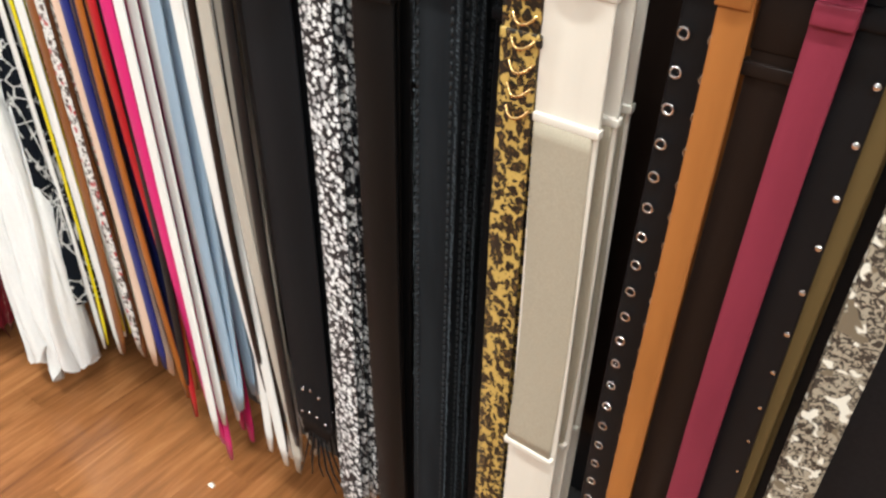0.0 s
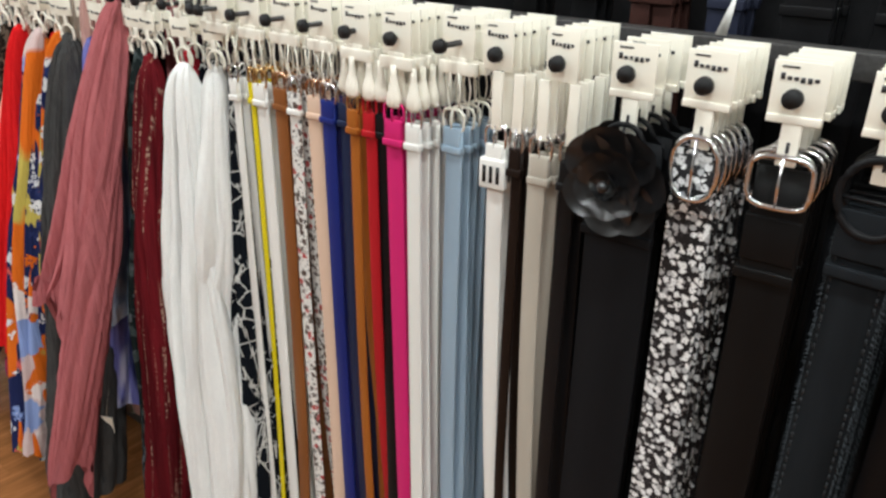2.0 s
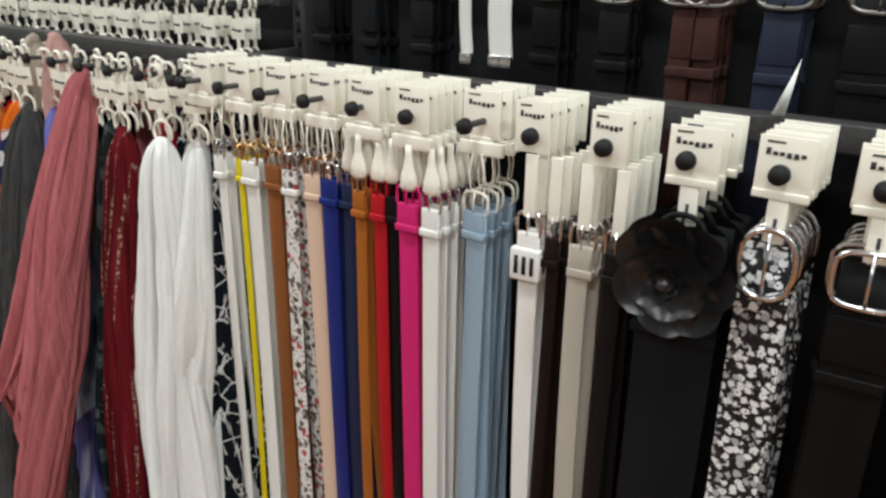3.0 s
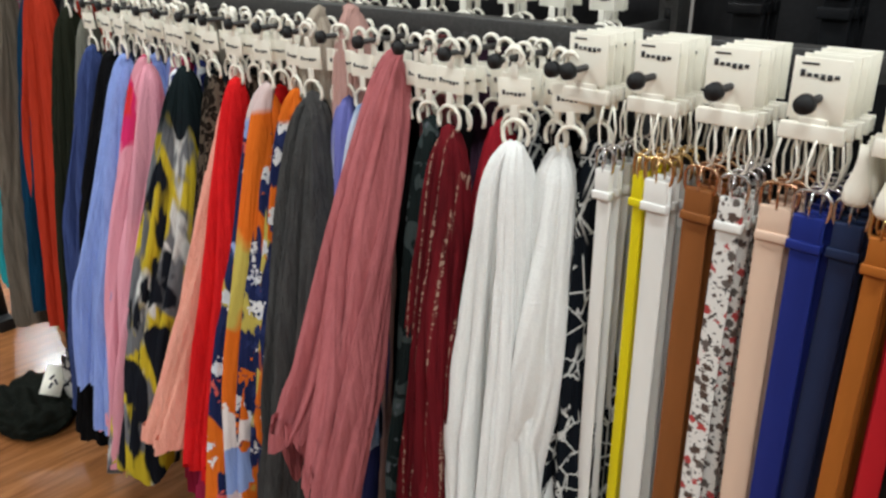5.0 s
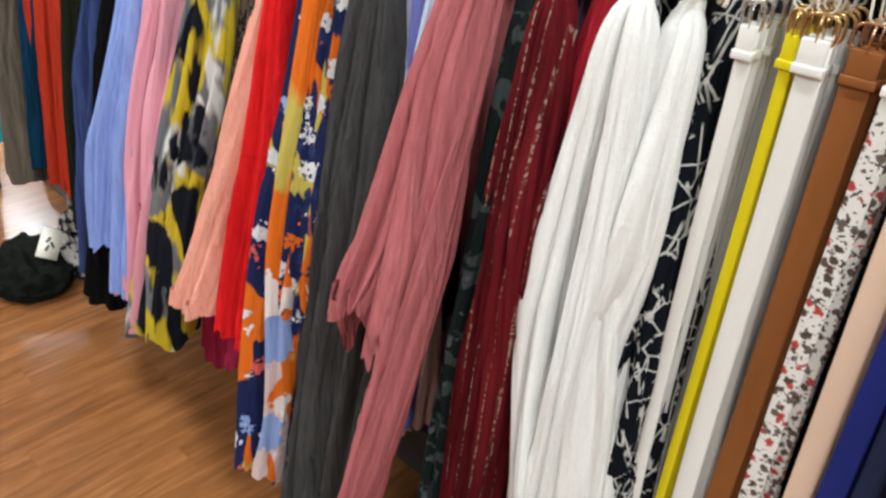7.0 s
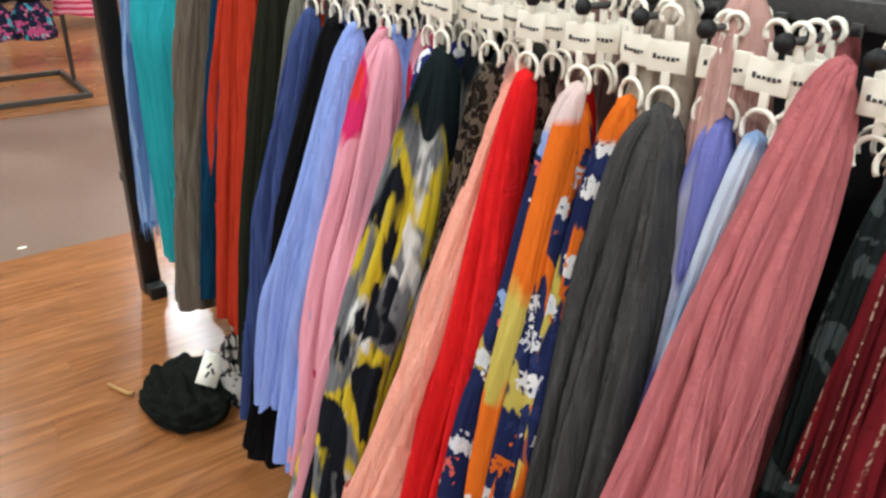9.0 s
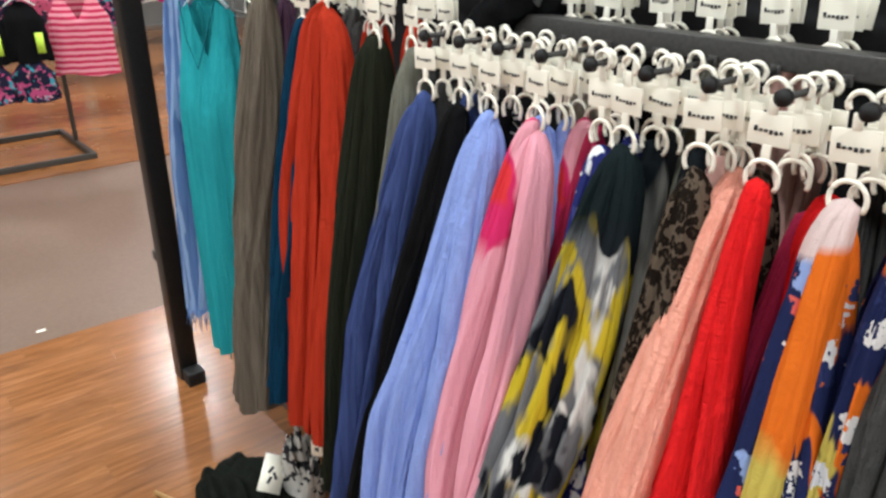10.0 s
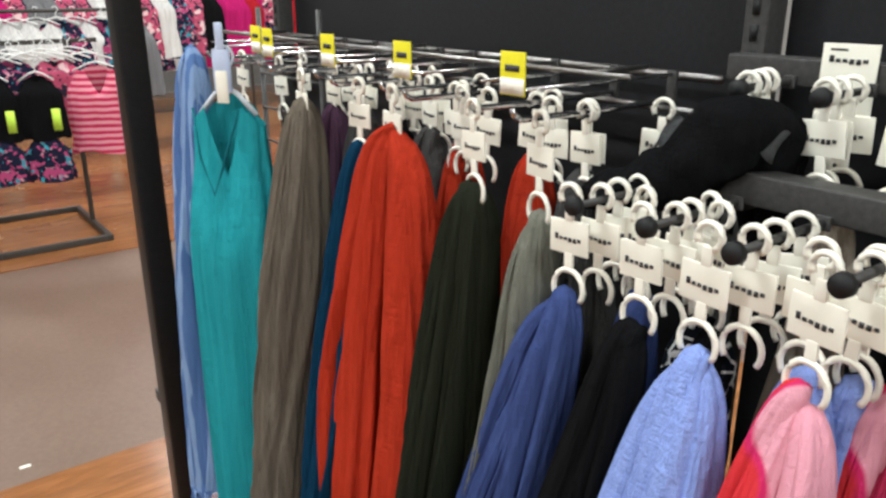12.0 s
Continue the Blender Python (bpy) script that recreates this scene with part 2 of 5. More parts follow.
CREAM = plain("cream_plastic", (0.91, 0.87, 0.77), 0.38, 0, 25, 0.03, 0.05)
CARD = plain("cream_card", (0.93, 0.895, 0.785), 0.5, 0, 40, 0.03, 0.05)
INK = plain("black_print", (0.045, 0.045, 0.048), 0.6)
STEEL_DARK = plain("dark_grey_coated_steel", (0.055, 0.053, 0.052), 0.42, 0.0, 180, 0.25, 0.15)
PANEL = plain("charcoal_panel", (0.012, 0.012, 0.014), 0.55, 0.0, 140, 0.25, 0.15)
KNOB = plain("black_rubber", (0.012, 0.012, 0.013), 0.6)
CHROME = plain("chrome", (0.72, 0.72, 0.74), 0.18, 1.0, 90, 0.05, 0.03)
PEWTER = plain("pewter", (0.30, 0.29, 0.28), 0.35, 1.0, 120, 0.2, 0.1)
BRASS = plain("brass", (0.68, 0.45, 0.20), 0.25, 1.0, 90, 0.1, 0.05)
COPPER = plain("rose_gold", (0.62, 0.36, 0.22), 0.25, 1.0, 90, 0.1, 0.05)
WHITE_PL = plain("white_paint", (0.8, 0.8, 0.78), 0.6, 0, 30, 0.04, 0.05)
YELLOW_TAG = plain("yellow_paper", (0.86, 0.78, 0.03), 0.6)
OCHRE_PL = plain("ochre_plastic", (0.42, 0.24, 0.09), 0.5)
BLACK_L = leather("black_leather", (0.006, 0.006, 0.007), 0.42)
BLACK_E = leather("black_elastic", (0.006, 0.0065, 0.008), 0.7, 700, 0.5)


# ---- mesh helpers ----
def part(name, bm, material, parent=None, label="", smooth=True):
    me = bpy.data.meshes.new(name)
    bm.normal_update()
    bm.to_mesh(me)
    bm.free()
    for p in me.polygons:
        p.use_smooth = smooth
    me.materials.append(material)
    ob = new(name, me)
    if parent is not None:
        ob.parent = parent
    if label:
        tagged(ob, label)
    return ob


def box(bm, x0, y0, z0, x1, y1, z1, bevel=0.0):
    r = bmesh.ops.create_cube(bm, size=1, matrix=Matrix.Translation(((x0 + x1) / 2, (y0 + y1) / 2, (z0 + z1) / 2)) @ Matrix.Diagonal((abs(x1 - x0), abs(y1 - y0), abs(z1 - z0), 1)))
    if bevel:
        edges = list({e for v in r["verts"] for e in v.link_edges})
        bmesh.ops.bevel(bm, geom=edges, offset=bevel, segments=2, affect="EDGES", profile=0.6)
    return bm


def tube(bm, path, radius, segs=8, closed=False, flat=(1.0, 1.0)):
    """A rod along a list of points."""
    pts = [Vector(p) for p in path]
    n = len(pts)
    rings = []
    for i, p in enumerate(pts):
        a = pts[(i - 1) % n] if closed or i else p
        c = pts[(i + 1) % n] if closed or i < n - 1 else p
        t = (c - a).normalized()
        up = Vector((0, 0, 1)) if abs(t.z) < 0.9 else Vector((0, 1, 0))
        u = t.cross(up).normalized()
        w = u.cross(t)
        r = radius[i] if isinstance(radius, (list, tuple)) else radius
        rings.append([bm.verts.new(p + u * (math.cos(q) * r * flat[0]) + w * (math.sin(q) * r * flat[1])) for q in (2 * math.pi * k / segs for k in range(segs))])
    for i in range(n if closed else n - 1):
        A, C = rings[i], rings[(i + 1) % n]
        for k in range(segs):
            bm.faces.new((A[k], A[(k + 1) % segs], C[(k + 1) % segs], C[k]))
    if not closed:
        bm.faces.new(rings[0][::-1])
        bm.faces.new(rings[-1])
    return bm


def arc(cx, cy, cz, r, a0, a1, n, rz=None, power=1.0):
    """Points of an arc in the xz plane."""
    rz = rz or r
    out = []
    for i in range(n):
        a = radians(a0 + (a1 - a0) * i / (n - 1))
        c, s = math.cos(a), math.sin(a)
        out.append((cx + r * math.copysign(abs(c) ** power, c), cy, cz + rz * math.copysign(abs(s) ** power, s)))
    return out


def loop(cx, cy, cz, r, rz, n=24, power=1.0):
    return arc(cx, cy, cz, r, 0, 360 - 360 / n, n, rz, power)


def disc(bm, cx, cy, cz, r, depth, segs=16):
    bmesh.ops.create_cone(bm, cap_ends=True, segments=segs, radius1=r, radius2=r * 0.92, depth=depth, matrix=Matrix.Translation((cx, cy, cz)) @ Matrix.Rotation(math.pi / 2, 4, "X"))
    return bm


def setting(name, bm, material, label, category, smooth=False):
    return tagged(part(name, bm, material, None, "", smooth), label, category, "", "structure")


# ---- floor, ceiling, walls ----
def wood_floor_material():
    m, nt, b = nodes_of("honey_oak_vinyl_planks")
    oi = nt.nodes.new("ShaderNodeObjectInfo")
    gm = nt.nodes.new("ShaderNodeNewGeometry")
    rnd = nt.nodes.new("ShaderNodeMath")
    nt.links.new(oi.outputs["Random"], rnd.inputs[0])
    nt.links.new(gm.outputs["Random Per Island"], rnd.inputs[1])
    comb = nt.nodes.new("ShaderNodeCombineXYZ")
    mul = nt.nodes.new("ShaderNodeMath")
    mul.operation = "MULTIPLY"
    mul.inputs[1].default_value = 37.0
    nt.links.new(rnd.outputs[0], mul.inputs[0])
    nt.links.new(mul.outputs[0], comb.inputs[0])
    nt.links.new(mul.outputs[0], comb.inputs[1])
    add = nt.nodes.new("ShaderNodeVectorMath")
    nt.links.new(coords(nt, (14, 1.3, 4)), add.inputs[0])
    nt.links.new(comb.outputs[0], add.inputs[1])
    g = noise_tex(nt, add.outputs[0], 2.2, 6, 0.62, 1.3)
    fine = noise_tex(nt, coords(nt, (160, 7, 9)), 1.0, 4, 0.6)
    base = ramp(nt, g, [(0.30, (0.085, 0.027, 0.008)), (0.5, (0.25, 0.092, 0.029)), (0.70, (0.42, 0.180, 0.066))])
    base = mix(nt, 0.34, base, ramp(nt, fine, [(0.3, (0.16, 0.058, 0.018)), (0.7, (0.34, 0.145, 0.052))]))
    frac = nt.nodes.new("ShaderNodeMath")
    frac.operation = "FRACT"
    nt.links.new(rnd.outputs[0], frac.inputs[0])
    base = mix(nt, 0.22, base, ramp(nt, frac.outputs[0], [(0.0, (0.17, 0.062, 0.02)), (1.0, (0.33, 0.14, 0.05))]))
    colour_in(nt, b, base)
    scuff = noise_tex(nt, coords(nt), 3.0, 5, 0.65)
    nt.links.new(ramp(nt, scuff, [(0.3, 0.14), (0.7, 0.30)]), b.inputs["Roughness"])
    bump(nt, b, fine, 0.08, 0.001)
    return m


def concrete_material():
    m, nt, b = nodes_of("polished_concrete")
    a = noise_tex(nt, coords(nt), 1.1, 6, 0.62, 0.3)
    f = noise_tex(nt, coords(nt), 60, 4, 0.6)
    c = ramp(nt, a, [(0.3, (0.120, 0.073, 0.052)), (0.7, (0.178, 0.116, 0.086))])
    c = mix(nt, 0.2, c, ramp(nt, f, [(0.35, (0.128, 0.08, 0.06)), (0.65, (0.25, 0.175, 0.135))]))
    colour_in(nt, b, c)
    nt.links.new(ramp(nt, a, [(0.3, 0.30), (0.7, 0.46)]), b.inputs["Roughness"])
    b.inputs["Specular IOR Level"].default_value = 0.3
    bump(nt, b, f, 0.05, 0.001)
    return m


WOODF, CONC = wood_floor_material(), concrete_material()
X0, X1, Y0, Y1 = -13.0, 4.0, -5.0, 6.0
setting("floor", box(bmesh.new(), X0, Y0, -0.12, X1, Y1, -0.006), CONC, "smooth grey-brown polished concrete shop floor", "floor")
bmf = box(bmesh.new(), X0, Y0, CEIL, X1, Y1, CEIL + 0.1)
setting("ceiling", bmf, plain("ceiling_white", (0.72, 0.72, 0.70), 0.9), "plain white shop ceiling", "ceiling")
WALLM = plain("wall_paint", (0.22, 0.21, 0.20), 0.85, 0, 6, 0.06, 0.1)
for nm, b4 in (("wall_west", (X0 - 0.15, Y0, X0, Y1)), ("wall_east", (X1, Y0, X1 + 0.15, Y1)), ("wall_south", (X0, Y0 - 0.15, X1, Y0)), ("wall_north", (X0, Y1, X1, Y1 + 0.15))):
    setting(nm, box(bmesh.new(), b4[0], b4[1], 0, b4[2], b4[3], CEIL), WALLM, "plain light grey painted shop wall", "wall")
TUBE_EMIT = bpy.data.materials.new("lit_tube")
TUBE_EMIT.use_nodes = True
_p = TUBE_EMIT.node_tree.nodes["Principled BSDF"]
_p.inputs["Emission Color"].default_value = (1.0, 0.95, 0.88, 1)
_p.inputs["Emission Strength"].default_value = 6.0
for lx in (-10.5, -7.0, -3.5, 0.0, 3.0):
    for ly in (-3.2, -0.4, 2.6, 5.0):
        t = tagged(new("strip_light"), "long white fluorescent strip light under the ceiling", "ceiling light", "strip lights")
        t.location = (lx, ly, CEIL)
        part("housing", box(bmesh.new(), -0.62, -0.09, -0.05, 0.62, 0.09, -0.001, 0.006), WHITE_PL, t)
        part("tube", tube(bmesh.new(), [(-0.6, 0, -0.07), (0.6, 0, -0.07)], 0.018, 10), TUBE_EMIT, t)
        area_lamp(lx, ly, CEIL - 0.1, 1.2, 0.16, LAMP_WATTS)

# ---- display gondola ----
BAR_Y, KNOB_Y, KNOB_Z, STEP = 0.655, 0.533, 1.206, 0.0775
gondola = tagged(new("gondola"), "long black steel gondola with charcoal back panel and peg bars", "display rack")
part("base_deck", box(bmesh.new(), -3.72, 0.70, 0.0, 1.2, 1.0, 0.13, 0.004), STEEL_DARK, gondola)
for px0, px1 in ((-3.62, -2.545), (-2.515, -1.40), (-1.37, -0.2), (-0.17, 1.2)):
    part("back_panel", box(bmesh.new(), px0, 0.835, 0.13, px1, 0.86, 2.05, 0.003), PANEL, gondola)


def slotted_upright(x):
    bm = box(bmesh.new(), x - 0.013, 0.80, 0.13, x + 0.013, 0.834, 2.05, 0.002)
    up = part("upright", bm, STEEL_DARK, gondola)
    for k in range(26):
        z = 1.10 + k * 0.0255
        part("slot", box(bmesh.new(), x - 0.004, 0.7985, z, x + 0.004, 0.80, z + 0.016), KNOB, up)


for ux in (-2.53, -1.385, -0.185, -3.64):
    slotted_upright(ux)
part("lower_bar", box(bmesh.new(), -2.47, BAR_Y, 1.205, 1.2, BAR_Y + 0.03, 1.232, 0.002), STEEL_DARK, gondola)
part("upper_bar", box(bmesh.new(), -2.54, 0.775, 1.292, -1.40, 0.80, 1.318, 0.002), STEEL_DARK, gondola)
part("upper_bar", box(bmesh.new(), -1.37, 0.775, 1.415, 1.2, 0.80, 1.441, 0.002), STEEL_DARK, gondola)
for bx in (-2.45, -1.385, -0.185):
    part("bracket", box(bmesh.new(), bx - 0.004, BAR_Y + 0.03, 1.19, bx + 0.004, 0.80, 1.23), STEEL_DARK, gondola)


def peg_hook(x, y_tip, y_back, z):
    h = tagged(new("peg_hook"), "dark steel peg hook with round black rubber tip", "peg hook", "peg hooks")
    h.location = (x, y_tip, z)
    d = y_back - y_tip
    part("rod", tube(bmesh.new(), [(0, 0.002, 0), (0, d, 0)], 0.0036, 8), STEEL_DARK, h)
    part("tip", disc(bmesh.new(), 0, 0, 0, 0.0088, 0.007), KNOB, h)
    part("clamp", box(bmesh.new(), -0.006, d - 0.004, -0.006, 0.006, d - 0.0005, 0.006, 0.001), STEEL_DARK, h)
    return h


# ---- hangers ----
def logo_bars(bm, w, y, z, h):
    """Row of small plain shapes in place of a brand mark."""
    n = 6
    for k in range(n):
        hh = h * (1.15 if k == 0 else 0.62)
        x = -w / 2 + w * k / n
        box(bm, x, y - 0.0004, z - h * 0.3 - (h * 0.3 if k in (3, 4) else 0), x + w / n * 0.70, y, z - h * 0.3 + hh)
    return bm


def belt_card(parent, w=0.046, top=0.031, bottom=-0.018, wide=False):
    """Cream card on the hook, its print and the neck that carries the buckle."""
    c = part("hanger_card", box(bmesh.new(), -w / 2, -0.0009, bottom, w / 2, 0.0009, top, 0.0006), CARD, parent, "cream plastic hanger card")
    bm = logo_bars(bmesh.new(), w * 0.72, -0.0011, top - 0.0145, 0.0050)
    box(bm, -w * 0.36, -0.0014, top - 0.0058, -w * 0.05, -0.0011, top - 0.0042)
    part("print", bm, INK, c)
    if not wide:
        bn = box(bmesh.new(), -w / 2, -0.003, bottom - 0.004, w / 2, 0.003, bottom + 0.003, 0.0008)
        box(bn, -0.0085, -0.0022, bottom - 0.042, 0.0085, 0.0022, bottom - 0.004, 0.001)
        part("neck", bn, CREAM, c)
        part("slot", box(bmesh.new(), -0.0015, -0.0028, bottom - 0.030, 0.0015, -0.0023, bottom - 0.020), INK, c)
    return c


def strap_mesh(width, z_top, z_end, sway=0.0, curl=0.0, thick=0.0032, tip="round", seed=0, x=0.0, bow=0.0):
    """A hanging strap: folded over the buckle at the top, gently swaying, with a shaped tip."""
    rng = random.Random(seed)
    p1, p2 = rng.uniform(0, 6.3), rng.uniform(0, 6.3)
    n = 22
    bm = bmesh.new()
    prev = None
    for i in range(n + 1):
        s = i / n
        z = z_top + (z_end - z_top) * s
        cx = x + sway * s * s + 0.0022 * math.sin(p1 + 5 * s)
        cy = bow * math.sin(math.pi * s) + curl * s ** 3 + 0.002 * math.sin(p2 + 4 * s)
        hw = width / 2
        if tip == "round" and s > 0.97:
            hw *= 0.55
        if tip == "point" and s > 0.95:
            hw *= max(0.4, (1 - s) / 0.05)
        e = min(0.0012, hw * 0.3)
        ring = [bm.verts.new((cx + a, cy + b, z)) for a, b in ((-hw, -thick / 2 + 0.0008), (-hw + e, -thick / 2), (hw - e, -thick / 2), (hw, -thick / 2 + 0.0008), (hw, thick / 2), (-hw, thick / 2))]
        if prev:
            for k in range(6):
                bm.faces.new((prev[k], prev[(k + 1) % 6], ring[(k + 1) % 6], ring[k]))
        else:
            bm.faces.new(ring[::-1])
        prev = ring
    bm.faces.new(prev)
    bmesh.ops.recalc_face_normals(bm, faces=bm.faces)
    return bm


BUCKLE_Z = -0.078


def wide_belt(label, mat, width, length, buckle="oval", metal=None, extra=None, seed=0, sway=0.0, wmat=None, x=0.0, keep=True):
    """Wide belt on a card hanger; origin at the hook."""
    metal = metal or CHROME
    t = tagged(new("belt"), label, "belt", "hanging belts")
    belt_card(t)
    top = BUCKLE_Z - 0.030
    if buckle == "oval":
        bk = part("buckle", tube(bmesh.new(), loop(x, -0.007, BUCKLE_Z, 0.0235, 0.031, 28, 0.85), 0.0030, 8, True), metal, t)
        part("prong", tube(bmesh.new(), [(x, -0.009, BUCKLE_Z - 0.028), (x, -0.011, BUCKLE_Z), (x, -0.009, BUCKLE_Z + 0.029)], 0.0017, 6), metal, bk)
    elif buckle == "square":
        bk = part("buckle", tube(bmesh.new(), loop(x, -0.007, BUCKLE_Z + 0.004, 0.0275, 0.0235, 28, 0.55), 0.0028, 8, True), metal, t)
        part("prong", tube(bmesh.new(), [(x, -0.009, BUCKLE_Z - 0.018), (x, -0.011, BUCKLE_Z), (x, -0.009, BUCKLE_Z + 0.027)], 0.0017, 6), metal, bk)
    elif buckle == "ring":
        bk = part("buckle", tube(bmesh.new(), loop(x, -0.004, BUCKLE_Z + 0.006, 0.029, 0.034, 32), 0.0040, 10, True), metal, t)
        part("cross_bar", tube(bmesh.new(), [(x - 0.028, -0.004, BUCKLE_Z + 0.004), (x + 0.028, -0.004, BUCKLE_Z + 0.004)], 0.002, 6), metal, bk)
        top = BUCKLE_Z - 0.006
    elif buckle == "disc":
        bk = part("buckle", tube(bmesh.new(), loop(x, -0.004, BUCKLE_Z - 0.01, 0.0265, 0.0265, 28), 0.0085, 10, True, (1, 0.7)), metal, t)
        top = BUCKLE_Z
    st = part("strap", strap_mesh(width, BUCKLE_Z + 0.016 if buckle in ("oval", "square") else top, -length, sway, seed=seed, x=x), wmat or mat, t)
    part("fold", box(bmesh.new(), x - width / 2, -0.0045, top - (0.045 if keep else 0.016), x + width / 2, 0.0050, top, 0.0018), mat, st)
    if buckle != "disc" and keep:
        part("keeper", box(bmesh.new(), x - width / 2 - 0.002, -0.0062, top - 0.064, x + width / 2 + 0.002, 0.005, top - 0.053, 0.0015), mat, st)
    if extra == "flower":
        fl = part("flower", petals(0.060), FLOWER, t, "glossy black fabric flower")
        fl.location = (x, -0.012, BUCKLE_Z - 0.024)
        for zz, n in ((-length + 0.11, 3), (-length + 0.06, 4)):
            for k in range(n):
                bm = bmesh.new()
                bmesh.ops.create_uvsphere(bm, u_segments=8, v_segments=6, radius=0.0026, matrix=Matrix.Translation((x + (k - (n - 1) / 2) * 0.016, -0.003, zz - 0.006 * abs(k - (n - 1) / 2))))
                part("stud", bm, CHROME, st)
        for k in range(5):
            dx = (k - 2) * 0.012
            part("string", tube(bmesh.new(), [(x + dx * 0.6, 0, -length + 0.01), (x + dx * 1.3, -0.004, -length - 0.06), (x + dx * 2.2, 0.002, -length - 0.12 + 0.012 * (k % 3))], [0.0018, 0.0015, 0.0010], 6), BLACK_L, st)
    if extra == "half_rings":
        for k in range(6):
            zz = top - 0.012 - 0.021 * k
            part("gold_link", tube(bmesh.new(), [(x + a * 0.3 + 0.002, -0.008 - 0.004 * math.cos(a * 60), c) for a, b_, c in arc(0, 0, zz, 0.040, 200, 340, 10, 0.012)], 0.0016, 6), BRASS, st)
    if buckle == "disc":
        part("inner_ring", tube(bmesh.new(), loop(x, -0.010, BUCKLE_Z - 0.01, 0.0155, 0.0155, 24), 0.0030, 8, True), CHROME, bk)
    if extra in ("eyelets", "studs"):
        z = top - 0.05
        while z > -length + 0.05:
            for dx in ((-0.012, 0.012) if extra == "eyelets" else (width * 0.32,)):
                bm = bmesh.new()
                if extra == "eyelets":
                    tube(bm, loop(x + dx, -0.0028, z, 0.0044, 0.0044, 12), 0.0012, 6, True)
                else:
                    bmesh.ops.create_uvsphere(bm, u_segments=8, v_segments=6, radius=0.0032, matrix=Matrix.Translation((x + dx, -0.002, z)) @ Matrix.Diagonal((1, 0.6, 1, 1)))
                part("eyelet" if extra == "eyelets" else "stud", bm, CHROME, st)
            z -= 0.031 if extra == "eyelets" else 0.043
    if extra == "stitch":
        for sx in (-1, 1):
            bm = bmesh.new()
            z = top - 0.02
            while z > -length + 0.02:
                box(bm, x + sx * width * 0.4 - 0.0009, -0.0030, z, x + sx * width * 0.4 + 0.0009, -0.0012, z + 0.006)
                z -= 0.010
            part("stitching", bm, GREY_THREAD, st)
        rngf = random.Random(seed)
        for sx in (-1, 1):
            bm = bmesh.new()
            z = top - 0.01
            while z > -length + 0.005:
                e, d = x + sx * (width / 2 - 0.001), sx * rngf.uniform(0.0015, 0.0050)
                dz, yy = rngf.uniform(-0.004, 0.001), rngf.uniform(-0.0015, 0.0015)
                bm.faces.new([bm.verts.new(p) for p in ((e, yy - 0.0006, z), (e, yy + 0.0006, z + 0.0014), (e + d, yy - 0.001, z + dz))])
                z -= 0.0022
            part("frayed_edge", bm, FRAY, st)
    if extra == "panel":
        pm = part("elastic_panel", strap_mesh(width * 0.92, top - 0.155, -0.650, 0, seed=seed, thick=0.0085, x=x, tip=""), BEIGE_E, st, "beige elastic stretch panel")
        part("seam", box(bmesh.new(), x - width / 2 - 0.001, -0.0062, top - 0.158, x + width / 2 + 0.001, 0.003, top - 0.150, 0.001), mat, st)
        part("seam", box(bmesh.new(), x - width / 2 - 0.001, -0.0062, -0.654, x + width / 2 + 0.001, 0.003, -0.646, 0.001), mat, st)
    return t


def petals(r):
    """A satin flower of three rings of broad cupped petals."""
    bm = bmesh.new()
    rng = random.Random(5)
    for layer, (n, dist, pr, lift, tilt) in enumerate(((7, 0.56, 0.46, 0.0, 0.25), (6, 0.34, 0.36, 0.010, 0.55), (4, 0.14, 0.24, 0.018, 0.95))):
        for k in range(n):
            a = 2 * math.pi * k / n + layer * 0.4 + rng.uniform(-0.12, 0.12)
            tl = tilt + rng.uniform(-0.12, 0.12)
            m = 9
            grid = []
            for i in range(m):
                rowv = []
                for j in range(m):
                    u, v = i / (m - 1) * 2 - 1, j / (m - 1) * 2 - 1
                    du, dv = u * math.sqrt(1 - v * v / 2), v * math.sqrt(1 - u * u / 2)
                    rr = math.hypot(du, dv)
                    cup = 0.22 * rr ** 2 + 0.05 * math.sin(5 * math.atan2(dv, du) + k) * rr ** 3
                    lx, ly, lz = pr * r * du, -pr * r * cup, pr * r * dv
                    # lean the outer edge forward
                    fx, fy = lx * math.cos(tl) + ly * math.sin(tl), ly * math.cos(tl) - (lx + pr * r) * math.sin(tl) * 0.55
                    px = dist * r + fx
                    rowv.append(bm.verts.new((math.cos(a) * px - math.sin(a) * lz, -lift + fy - 0.0006 * (k % 2), math.sin(a) * px + math.cos(a) * lz)))
                grid.append(rowv)
            for i in range(m - 1):
                for j in range(m - 1):
                    bm.faces.new((grid[i][j], grid[i + 1][j], grid[i + 1][j + 1], grid[i][j + 1]))
    bmesh.ops.create_uvsphere(bm, u_segments=12, v_segments=8, radius=0.006, matrix=Matrix.Translation((0, -0.032, 0)))
    return bm


